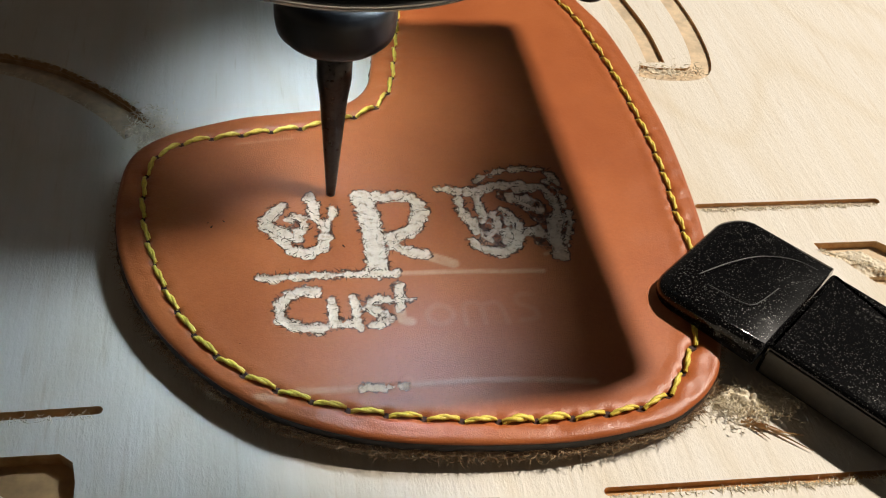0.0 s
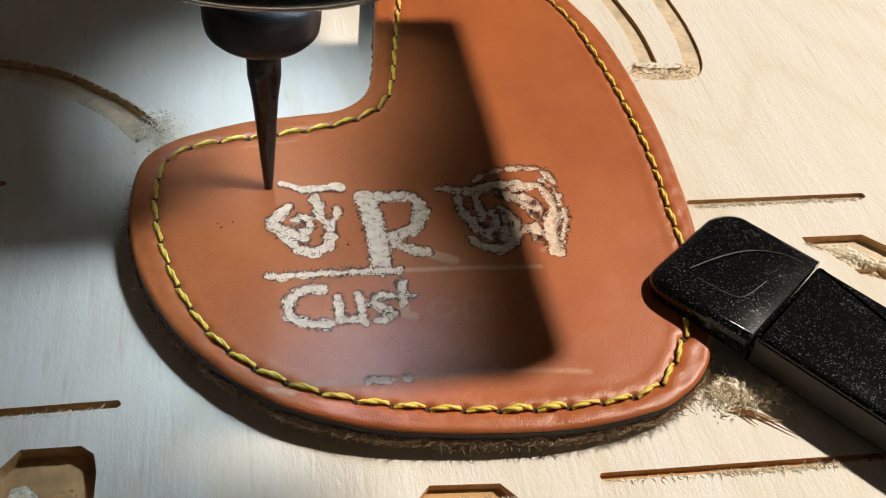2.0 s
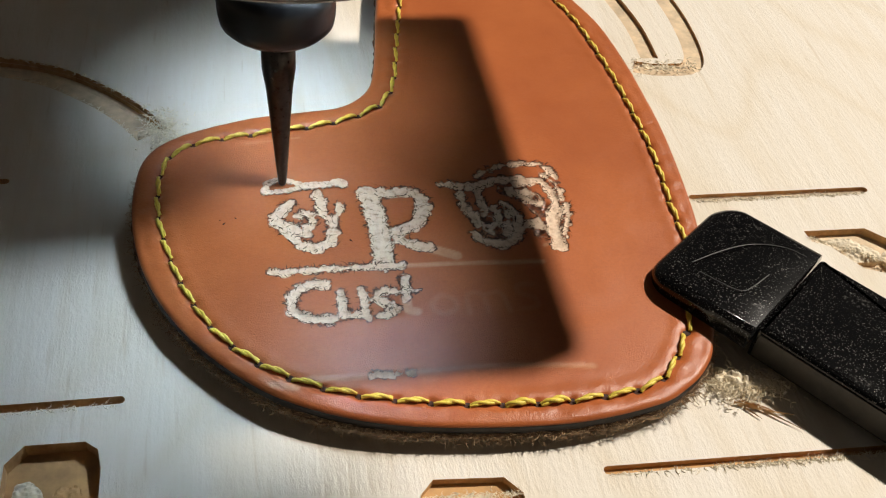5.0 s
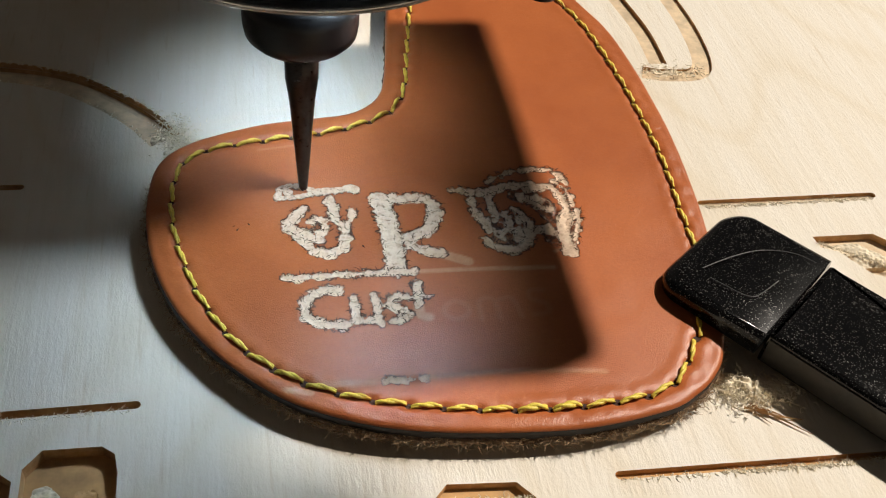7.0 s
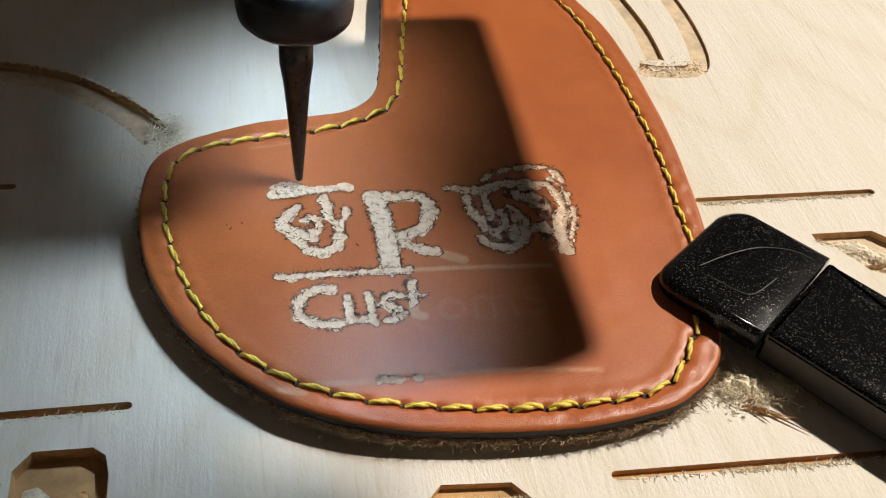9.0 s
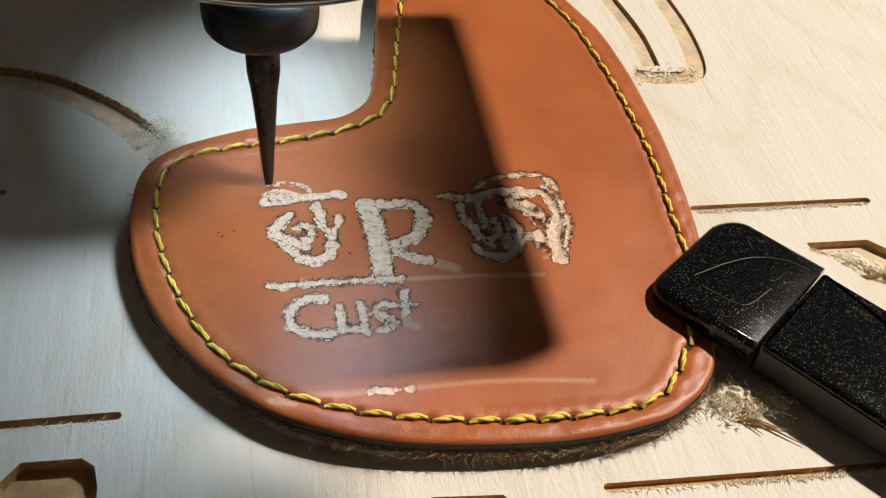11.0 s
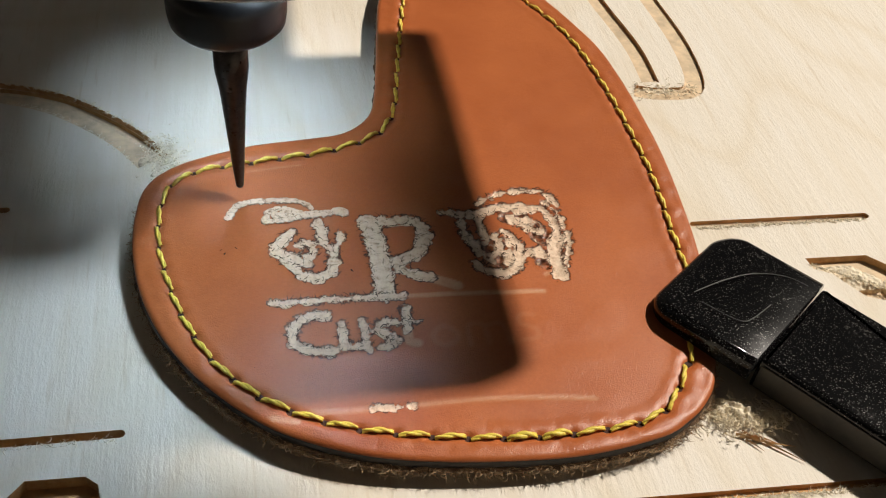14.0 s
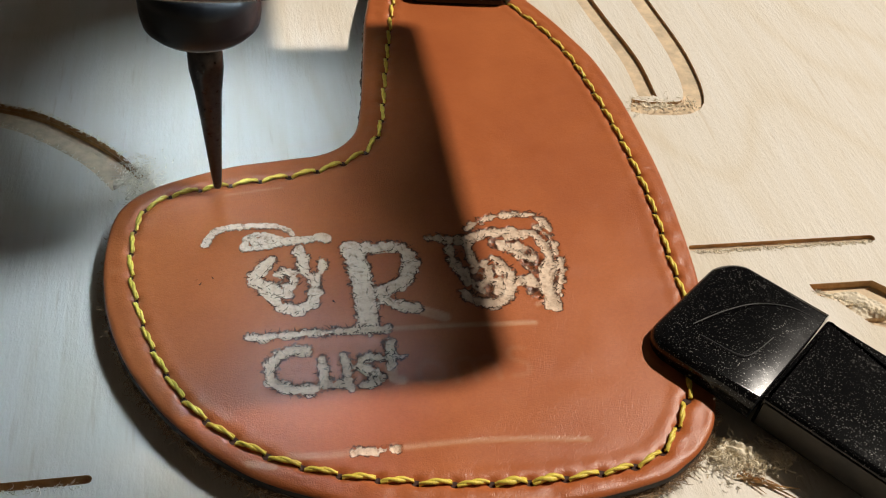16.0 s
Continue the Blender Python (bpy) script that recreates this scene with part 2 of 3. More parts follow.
def inside(pts, poly):
    x, y = pts.T
    odd = np.zeros(len(pts), bool)
    for (x0, y0), (x1, y1) in zip(poly, np.roll(poly, -1, 0)):
        if y0 != y1:
            odd ^= ((y0 > y) != (y1 > y)) & (x < (x1 - x0) * (y - y0) / (y1 - y0) + x0)
    return odd


def fibres(name, roots, length, width, material, rng, lift=0.5, parent=None, spread=1.0, curl=0.6, floor=0.05):
    """Thin curved slivers from the root points (x, y, z, heading), one joined mesh."""
    verts, faces = [], []
    for x, y, z, h in roots:
        L = length * rng.uniform(0.35, 1.3)
        w = width * rng.uniform(0.5, 1.3)
        a = h + rng.gauss(0, spread)
        up = lift * rng.uniform(0.0, 1.0)
        bend = rng.gauss(0, curl)
        p = np.array([x, y, z])
        base = len(verts)
        for k in range(4):
            side = np.array([-math.sin(a), math.cos(a), 0]) * w * (1 - k / 3.6) * 0.5
            tall = np.array([0, 0, w * (1 - k / 3.6) * 0.6])
            for q in (p - side, p + tall, p + side):
                verts.append(tuple(q * MM))
            a += bend * 0.5
            up *= 0.75
            p = p + np.array([math.cos(a), math.sin(a), up - 0.12 * k * lift]) * L / 3
            p[2] = max(p[2], min(z, floor))
        for k in range(3):
            o = base + 3 * k
            faces += [(o, o + 1, o + 4, o + 3), (o + 1, o + 2, o + 5, o + 4), (o + 2, o, o + 3, o + 5)]
    return part(name, (verts, faces), material, parent)


# ---- board, bench and room ----
TOP = 4.0  # height of the leather's face
LOW = -1.0  # height of the board's face
# the board's plan below is drawn at 99.2 per cent with its face at zero; this brings it to full size and height
SET_DOWN = pose(-29 * MM, -120 * MM, 123 * MM) @ Matrix.Scale(1.00813, 4) @ pose(29 * MM, 120 * MM, -123 * MM)


def laid(ob):
    ob.data.transform(SET_DOWN)
    return ob


def stadium(x0, y0, x1, y1, r, n=6):
    a = math.atan2(y1 - y0, x1 - x0)
    pts = [(x1 + r * math.cos(a - math.pi / 2 + math.pi * i / n), y1 + r * math.sin(a - math.pi / 2 + math.pi * i / n)) for i in range(n + 1)]
    return pts + [(x0 + r * math.cos(a + math.pi / 2 + math.pi * i / n), y0 + r * math.sin(a + math.pi / 2 + math.pi * i / n)) for i in range(n + 1)]


def band(line, half):
    """Outline of a channel along a line, with a half width for every point."""
    d = np.gradient(line, axis=0)
    d /= np.hypot(*d.T)[:, None]
    nrm = np.stack([-d[:, 1], d[:, 0]], 1)
    half = np.broadcast_to(half, len(line))[:, None]
    return [tuple(p) for p in line + nrm * half] + [tuple(p) for p in (line - nrm * half)[::-1]]


ARC = spline([(-130, 52), (-100, 57.0), (-81, 56.2), (-68, 52.2), (-58, 45.0), (-51.5, 38.5), (-47, 32)], 2.0)
CHANNEL_A = spline([(56.5, 100), (58.5, 84), (61.0, 66), (60.8, 52)], 2.0)
CHANNEL_B = spline([(70.5, 104), (72.0, 88), (73.2, 66), (70.5, 49.5), (62, 47.5), (56, 49)], 2.0)
POCKETS = [
    (stadium(54, 5.6, 90.6, 5.3, 0.75), 0.9),
    (stadium(-96, -30.8, -50.4, -31.1, 0.70), 2.2),
    (stadium(19.6, -51.4, 74, -53.2, 0.70), 1.1),
    (stadium(-100, 19.6, -72.6, 19.3, 0.7), 2.0),
    ([(-65.4, -40.6), (-63.0, -37.7), (-54.8, -37.9), (-53.0, -39.4), (-52.4, -42.6), (-52.6, -66), (-65.4, -66)], 2.4),
    ([(-84, -39.8), (-69.5, -40.0), (-66.6, -42.4), (-66.6, -66), (-84, -66)], 2.4),
    ([(-8.6, -52.2), (-6.4, -49.9), (3.9, -50.7), (6.2, -53.5), (6.2, -66), (-8.6, -66)], 1.4),
    ([(72.6, -5.2), (85.2, -5.4), (89, -9.0), (92, -15), (86, -18.0), (80, -15.6), (76, -9.5), (73, -8.0)], 1.6),
    (band(ARC - np.array([0.5, 0.9]), 3.3), 1.3),
    (band(ARC + np.array([0.5, 1.0]), 1.1), 2.3),
    (band(CHANNEL_A, 2.1), 0.9),
    (band(CHANNEL_B, 2.3), 0.7),
]


def make_board():
    board = part("spoilboard", box(-320, -260, -18, 320, 300, 0), WOOD)
    cutter = bmesh.new()
    for points, depth in POCKETS:
        piece = prism(points, -depth, 3.0)
        me = bpy.data.meshes.new("tmp")
        piece.to_mesh(me)
        piece.free()
        cutter.from_mesh(me)
        bpy.data.meshes.remove(me)
    tool = part("tool", cutter, CUT_WOOD)
    mod = board.modifiers.new("cut", "BOOLEAN")
    mod.operation, mod.object, mod.solver, mod.use_self = "DIFFERENCE", tool, "EXACT", True
    bpy.context.view_layer.update()
    me = bpy.data.meshes.new_from_object(board.evaluated_get(bpy.context.evaluated_depsgraph_get()))
    board.modifiers.clear()
    board.data = me
    me.materials.clear()
    me.materials.append(WOOD)
    me.materials.append(CUT_WOOD)
    me.materials.append(CUT_FLOOR)
    me.materials.append(CORE_FLOOR)
    for f in me.polygons:
        low = f.center.z < -0.05 * MM and f.center.z > -10 * MM and abs(f.center.x) < 0.2
        pale = f.center.y > 0.03 or (f.center.x > -0.02 and f.center.y > -0.02)
        f.material_index = ((2 if pale else 3) if f.normal.z > 0.7 else 1) if low else 0
    bpy.data.objects.remove(tool)
    return tagged(laid(board), "pale birch plywood spoilboard with milled slots and pockets", "board", kind="structure")


make_board()
tagged(part("workbench_top", box(-600, -500, -58, 600, 600, -19.3, 2), BENCH), "brown board bench top under the spoilboard", "bench", kind="structure")
for i, (x, y) in enumerate(((-560, -460), (560, -460), (-560, 560), (560, 560))):
    tagged(part("bench_leg", box(x - 30, y - 30, -900, x + 30, y + 30, -58.2, 2), BENCH), "plain wooden bench leg", "leg", kind="structure")
tagged(part("floor", box(-3500, -3500, -950, 3500, 3500, -900.2), CONCRETE), "grey concrete workshop floor", "floor", kind="structure")
tagged(part("ceiling", box(-3500, -3500, 2500, 3500, 3500, 2550), PAINT), "plain plastered ceiling", "ceiling", kind="structure")
for name, b in (("wall_north", (-3500, 3500, -900, 3500, 3550, 2500)), ("wall_south", (-3500, -3550, -900, 3500, -3500, 2500)),
                ("wall_east", (3500, -3500, -900, 3550, 3500, 2500)), ("wall_west", (-3550, -3500, -900, -3500, 3500, 2500))):
    tagged(part(name, box(*b), PAINT), "plain plastered workshop wall", "wall", kind="structure")

# ---- leather sheath ----
OUTLINE = spline([(16, 128), (9, 108), (2.5, 83), (0.2, 69), (-1.6, 56), (-3.2, 46), (-4.9, 39.5), (-8.2, 35.2), (-12.7, 32.8), (-20.2, 31.7),
                  (-28.7, 30.4), (-36, 28.2), (-42.1, 25.7), (-46.7, 22.0), (-49, 17.0), (-49.9, 8.5), (-49.4, 0.4), (-47.9, -7.2), (-45.2, -14.5),
                  (-41.3, -21.5), (-36.8, -27.3), (-31.7, -32.4), (-26.3, -36.4), (-18.2, -40.2), (-9.3, -42.7), (3.4, -44.4), (16.8, -44.9),
                  (29.6, -43.1), (35, -40.7), (39.2, -37.5), (42.5, -32.7), (46.2, -22), (49.6, -7.2), (51.3, 5), (52.5, 20.5), (52.6, 33.2),
                  (52.1, 47), (50.5, 60), (47.2, 70.6), (43.6, 80), (36, 96), (30, 112), (28, 128)], 0.7, closed=True)
SEAM_A = spline([(38.4, -30.2), (35.1, -35.2), (31.1, -39.1), (25.6, -40.7), (14.2, -41.3), (3.9, -40.7), (-6.7, -39.1), (-17.3, -36.4), (-27.1, -31.6), (-35.3, -24),
                 (-40.7, -14.1), (-43.9, -3.9), (-45.6, 6.3), (-44.9, 16.8), (-41.9, 21.5), (-36.5, 23.7), (-25.7, 25.5), (-15, 27.3),
                 (-5.6, 31.1), (-1.6, 35.8), (0.6, 41.9), (2.3, 51.6), (4.2, 62), (6.4, 73.2), (8.3, 82.8), (11, 95)], 0.5)
SEAM_B = spline([(39.0, -30), (42.6, -19.5), (45.8, -9), (46.2, -1), (47.2, 7), (47.9, 17.7), (47.8, 28.4), (47.4, 39.3), (46.4, 50.6), (44.8, 62), (41.6, 72.2), (37.7, 80), (31.5, 94)], 0.5)
PITCH = 5.42

# engraved strokes: (points, half width)
EMBLEM = [
    ([(-23.2, 5.4), (-24.3, 3.8), (-25.6, 1.9), (-25.3, -0.1), (-23.8, -2.2)], 0.93),
    ([(-24.6, 0.4), (-22.9, -1.1), (-21.1, -2.1)], 1.13),
    ([(-23.5, -2.7), (-21.8, -4.8), (-19.7, -5.8), (-17.7, -5.3), (-16.4, -3.6), (-16.3, -2.0)], 0.96),
    ([(-21.9, 1.9), (-20.4, 2.6), (-19.4, 1.1), (-19.8, -1.0), (-21.4, -0.4)], 0.68),
    ([(-18.1, 7.4), (-17.6, 4.7), (-17.3, 2.1)], 0.93),
    ([(-16.0, 1.4), (-16.1, -0.9)], 0.96),
    ([(-14.3, 4.7), (-14.8, 2.1)], 0.68),
    ([(-17.3, 2.1), (-16.1, 0.5)], 0.68),
]
LETTER_R = [
    ([(-9.2, 7.0), (-8.6, 2.1), (-8.3, -3.3), (-8.2, -7.3), (-8.3, -10.6)], 1.7),
    ([(-7.4, 7.0), (-4.6, 7.0), (-1.8, 7.2), (0.2, 5.0), (0.1, 1.6), (-1.8, -1.3), (-4.9, -3.0), (-6.6, -3.6)], 1.25),
    ([(-5.4, -4.0), (-3.5, -6.1), (-0.4, -7.4)], 1.1),
]
RULES = [([(-27.0, -11.2), (-19.4, -11.0), (-10.3, -11.1), (-5.6, -11.2)], 0.62), ([(-13.6, -33.5), (-10.0, -33.7), (-7.4, -33.6)], 0.45)]
WORD = [
    ([(-18.6, -14.6), (-20.6, -14.2), (-22.8, -15.2), (-24.3, -17.2), (-24.2, -19.4), (-22.4, -21.2), (-20.0, -22.0), (-18.0, -22.0)], 0.85),
    ([(-16.3, -16.5), (-16.3, -20.3), (-15.1, -21.4), (-13.3, -21.2)], 0.8),
    ([(-12.8, -16.6), (-12.6, -21.8)], 0.8),
    ([(-7.6, -16.8), (-10.0, -16.7), (-10.7, -18.3), (-8.6, -19.5), (-8.3, -21.3), (-10.7, -22.0)], 0.7),
    ([(-5.6, -14.4), (-5.9, -18.4)], 0.8),
    ([(-7.0, -17.2), (-3.9, -17.0)], 0.5),
]
WILDCAT = [
    ([(4.8, 8.6), (7.3, 8.1), (10.2, 7.5), (12.5, 8.4)], 0.75),
    ([(11.6, 10.2), (14.8, 12.3), (19.8, 13.3), (23.5, 13.1), (25.6, 11.8), (26.6, 8.7)], 0.50),
    ([(12.5, 8.4), (16.7, 9.1), (19.9, 9.3)], 0.85),
    ([(18.4, 8.2), (21.2, 8.3)], 1.10),
    ([(23.3, 8.2), (24.6, 5.2), (24.7, 1.7), (23.5, -1.0)], 0.65),
    ([(24.4, 9.6), (26.1, 6.8), (26.4, 2.9)], 0.35),
    ([(24.5, 0.3), (22.9, -3.3), (22.6, -6.9), (22.4, -9.0)], 1.25),
    ([(26.7, 1.5), (25.9, -2.3), (24.1, -6.4)], 0.50),
]
MUZZLE = [
    ([(7.6, 5.3), (7.8, 2.5), (8.8, 0.1), (9.5, -2.4)], 0.77),
    ([(11.0, 7.1), (10.8, 4.3), (11.3, 1.5)], 0.72),
    ([(8.2, -5.1), (9.9, -6.7), (12.6, -7.6), (15.0, -6.5), (16.8, -4.1)], 0.87),
    ([(16.8, -3.0), (17.0, -0.6), (15.4, 0.3)], 0.72),
    ([(13.0, 1.3), (13.4, -1.7), (11.6, -3.6)], 0.77),
    ([(14.6, -2.6), (14.5, -5.2)], 0.82),
    ([(17.7, -3.4), (20.1, -2.5)], 0.72),
    ([(17.4, 5.1), (19.5, 3.3), (21.7, 1.9)], 0.52),
    ([(14.9, 2.6), (16.5, 1.0)], 0.52),
]
WILDCAT_FILL = [([(16.7, 6.6), (19.7, 4.2), (21.9, 0.5)], 1.8), ([(20.5, -3.1), (20.4, -6.0)], 1.2), ([(10.5, -1.1), (13.3, -4.0), (15.7, -2.3)], 2.0)]
SCUFFS = [
    ([(-0.4, -7.4), (4.1, -9.7)], 1.0, 0.8), ([(-6, -11.3), (4.8, -11.6), (18.7, -12.4)], 0.45, 0.75),
    ([(-5.9, -18.4), (-5.9, -21.0), (-4.6, -21.6)], 0.8, 0.8), ([(-22.5, -33.2), (-16.4, -33.6), (-13.6, -33.5)], 0.55, 0.45),
    ([(-7.4, -33.6), (3.1, -33.6), (12.7, -34.2), (21.3, -35.3)], 0.45, 0.5),
    ([(-28.2, -33.6), (-24.6, -34.6)], 0.5, 0.75),
    ([(-30.0, 22.2), (-20, 23.6)], 0.18, 0.35),
    ([(0.0, -18.4), (-1.6, -19.6), (-1.8, -21.4), (-0.2, -22.5), (1.8, -21.6), (1.9, -19.6), (0.0, -18.4)], 0.5, 0.13),
    ([(3.9, -22.8), (4.2, -18.9), (6.6, -18.8), (7.0, -22.8)], 0.45, 0.13), ([(7.2, -19.0), (9.8, -18.8), (10.6, -22.9)], 0.45, 0.13),
    ([(15.6, -17.4), (13.4, -17.2), (12.9, -19.0), (15.3, -20.4), (15.4, -22.2), (12.8, -22.6)], 0.45, 0.13),
    ([(9.6, -5.0), (13.6, -5.0)], 1.0, 0.5), ([(20.0, -8.6), (23.4, -7.0), (25.5, -3.4)], 0.35, 0.6),
]


def stroke_field(pts, strokes):
    """Signed distance into the nearest stroke, positive inside."""
    best = np.full(len(pts), -9.0)
    for points, half in strokes:
        line = spline(points, 0.7) if len(points) > 2 else np.array(points, float)
        best = np.maximum(best, half + 0.22 - line_distance(pts, line))
    return best


def grid_noise(pts, scale, seed):
    """Smooth value noise on the plan, about -1 to 1."""
    rng = np.random.RandomState(seed)
    table = rng.uniform(-1, 1, (257, 257))
    u = pts * scale + 500.0
    i = np.floor(u).astype(int)
    f = u - i
    f = f * f * (3 - 2 * f)
    i = i % 256
    a, b = table[i[:, 0], i[:, 1]], table[i[:, 0] + 1, i[:, 1]]
    c, d = table[i[:, 0], i[:, 1] + 1], table[i[:, 0] + 1, i[:, 1] + 1]
    return (a * (1 - f[:, 0]) + b * f[:, 0]) * (1 - f[:, 1]) + (c * (1 - f[:, 0]) + d * f[:, 0]) * f[:, 1]


def seam_holes():
    out = []
    for line in (SEAM_A, SEAM_B):
        length = np.concatenate([[0], np.cumsum(np.hypot(*np.diff(line, axis=0).T))])
        n = int(round(length[-1] / PITCH))
        s = np.linspace(0, length[-1], n + 1)
        out.append(np.stack([np.interp(s, length, line[:, 0]), np.interp(s, length, line[:, 1])], 1))
    return out


HOLES = seam_holes()


def make_face(parent):
    step = 0.36
    xs, ys = np.arange(-51, 54, step), np.arange(-46, 129, step)
    nx, ny = len(xs), len(ys)
    gx, gy = np.meshgrid(xs, ys)
    pts = np.stack([gx.ravel(), gy.ravel()], 1)
    keep = inside(pts, OUTLINE)
    far = np.zeros(len(pts))
    far[keep] = line_distance(pts[keep], OUTLINE[::2], closed=True)
    keep &= far > 1.15
    idx = np.full(len(pts), -1)
    cells = keep.reshape(ny, nx)
    full = cells[:-1, :-1] & cells[1:, :-1] & cells[:-1, 1:] & cells[1:, 1:]
    cy, cx = np.nonzero(full)
    corner = np.stack([cy * nx + cx, cy * nx + cx + 1, (cy + 1) * nx + cx + 1, (cy + 1) * nx + cx], 1)
    used = np.unique(corner)
    idx[used] = np.arange(len(used))
    p, d = pts[used], far[used]
    faces = [tuple(int(i) for i in f) for f in idx[corner]]
    # rounded rim: a strip of even rings from the cut edge inwards
    t = np.roll(OUTLINE, -1, 0) - np.roll(OUTLINE, 1, 0)
    t /= np.hypot(*t.T)[:, None]
    inward = np.stack([-t[:, 1], t[:, 0]], 1)
    if not inside(OUTLINE[200:201] + inward[200:201], OUTLINE)[0]:
        inward = -inward
    rings = (1.8, 1.3, 0.95, 0.65, 0.40, 0.20, 0.07, 0.0)
    first, n = len(p), len(OUTLINE)
    p = np.concatenate([p] + [OUTLINE + inward * o for o in rings])
    d = np.concatenate([d] + [np.full(n, o) for o in rings])
    for k in range(len(rings) - 1):
        for i in range(n):
            a, b = first + k * n + i, first + k * n + (i + 1) % n
            faces.append((a, b, b + n, a + n))
    z = TOP + 0.12 * grid_noise(p, 0.06, 3) + 0.05 * grid_noise(p, 0.25, 4)
    z[first:first + n] -= 0.02
    r = 1.0
    z -= np.where(d < r, r - np.sqrt(np.maximum(r * r - (r - d) ** 2, 0)), 0) * 0.75
    seam = np.minimum(line_distance(p, SEAM_A[::2]), line_distance(p, SEAM_B[::2]))
    z -= 0.24 * np.exp(-(seam / 0.7) ** 2)
    z += 0.05 * np.exp(-((seam - 1.9) / 0.9) ** 2)
    holes = np.concatenate(HOLES)
    hd = np.full(len(p), 1e9)
    for h in holes:
        hd = np.minimum(hd, np.hypot(*(p - h).T))
    z -= 0.55 * np.exp(-(hd / 0.6) ** 2)
    z += 0.07 * np.exp(-((hd - 1.9) / 0.9) ** 2)
    z += 0.10 * grid_noise(p, 0.5, 9) * np.exp(-((d - 2.0) / 1.4) ** 2)
    cut = stroke_field(p, EMBLEM + LETTER_R + RULES + WORD + WILDCAT + MUZZLE)
    near = np.exp(-(np.minimum(cut, 0) / 0.8) ** 2)
    cut += near * (0.46 * grid_noise(p, 0.8, 5) + 0.42 * grid_noise(p, 1.9, 15))
    fill = stroke_field(p, WILDCAT_FILL)
    patch = 0.5 * grid_noise(p, 0.55, 16) + 0.6 * grid_noise(p, 1.2, 17) + 0.06
    cut = np.maximum(cut, np.minimum(fill, patch))
    char = np.clip(fill / 0.4, 0, 1) * np.clip((-patch - 0.05) / 0.2, 0, 1) * (cut < 0.05)
    z -= 0.5 * char
    deep = np.clip(cut / 0.45, 0, 1)
    z -= deep * (0.28 + 0.16 * grid_noise(p, 1.3, 6))
    z += 0.08 * np.exp(-(cut / 0.28) ** 2) * (0.5 + grid_noise(p, 2.2, 7))
    scuff = np.zeros(len(p))
    for points, half, amount in SCUFFS:
        s = half - line_distance(p, spline(points, 0.7) if len(points) > 2 else np.array(points, float))
        scuff = np.maximum(scuff, amount * np.clip(s / 0.35 + 0.5, 0, 1))
        z -= (0.07 if amount > 0.25 else 0.025) * np.clip(s / 0.3, 0, 1)
    verts = np.column_stack([p, z]) * MM
    ob = part("face", ([tuple(v) for v in verts], faces), LEATHER, parent, "smooth tan grain leather with raw engraved strokes", True)
    for name, values in (("cut", np.clip(cut, -2, 2)), ("scuff", scuff), ("char", char)):
        ob.data.attributes.new(name, "FLOAT", "POINT").data.foreach_set("value", values.astype(np.float32))
    return ob


def ring_wall(line, levels):
    """Side skin along a closed line from (outset, height) levels, top to bottom."""
    d = np.roll(line, -1, 0) - np.roll(line, 1, 0)
    d /= np.hypot(*d.T)[:, None]
    nrm = np.stack([d[:, 1], -d[:, 0]], 1)
    if np.sum(line[:, 0] * np.roll(line[:, 1], -1) - np.roll(line[:, 0], -1) * line[:, 1]) < 0:
        nrm = -nrm
    verts, faces, n = [], [], len(line)
    for k, (o, z, rag) in enumerate(levels):
        w = rag * grid_noise(line, 0.9, 20 + k) if rag else 0
        q = line + nrm * (o + w)[:, None] if rag else line + nrm * o
        verts += [(x * MM, y * MM, z * MM) for x, y in q]
    for k in range(len(levels) - 1):
        for i in range(n):
            j = (i + 1) % n
            faces.append((k * n + i, (k + 1) * n + i, (k + 1) * n + j, k * n + j))
    return (verts, faces), nrm


def stitch_mesh(length, seed):
    rng = random.Random(seed)
    verts, faces = [], []
    n, sides, ply = 11, 5, 0.44
    turn = rng.uniform(0, 3)
    for strand in range(2):
        base = len(verts)
        for k in range(n):
            s = k / (n - 1)
            a = turn + strand * math.pi + s * 6.2
            swell = 0.55 + 0.45 * math.sin(math.pi * min(max(s, 0.06), 0.94)) ** 0.5
            x = (s - 0.5) * length
            z = -0.25 + 0.80 * math.sin(math.pi * s) ** 0.6
            cy, cz = 0.25 * math.cos(a) * swell, z + 0.18 * math.sin(a) * swell
            for j in range(sides):
                b = 2 * math.pi * j / sides
                verts.append((x * MM, (cy + ply * swell * math.cos(b)) * MM, (cz + ply * swell * math.sin(b)) * MM))
        for k in range(n - 1):
            for j in range(sides):
                o, q = base + k * sides, (j + 1) % sides
                faces.append((o + j, o + q, o + sides + q, o + sides + j))
    me = bpy.data.meshes.new("stitch")
    me.from_pydata(verts, [], faces)
    me.materials.append(THREAD)
    me.shade_smooth()
    return me


def make_sheath():
    sheath = new("leather_sheath")
    tagged(sheath, "tan leather axe sheath with yellow stitching and engraving", "sheath")
    make_face(sheath)
    skin, nrm = ring_wall(OUTLINE, [(0.0, TOP - 0.66, 0), (0.08, TOP - 1.0, 0), (0.06, TOP - 2.0, 0.12), (-0.1, TOP - 2.3, 0.2)])
    part("dyed_edge", skin, EDGE, sheath, "black burnished cut edge", True)
    flesh, _ = ring_wall(OUTLINE, [(-0.05, TOP - 2.2, 0.15), (0.2, TOP - 2.7, 0.4), (0.05, TOP - 3.5, 0.5), (-0.9, TOP - 4.1, 0.3), (-1.1, LOW + 0.05, 0.3)])
    part("flesh_layer", flesh, FLESH, sheath, "rough brown flesh side")
    rng = random.Random(5)
    roots = []
    for i in range(len(OUTLINE)):
        x, y = OUTLINE[i]
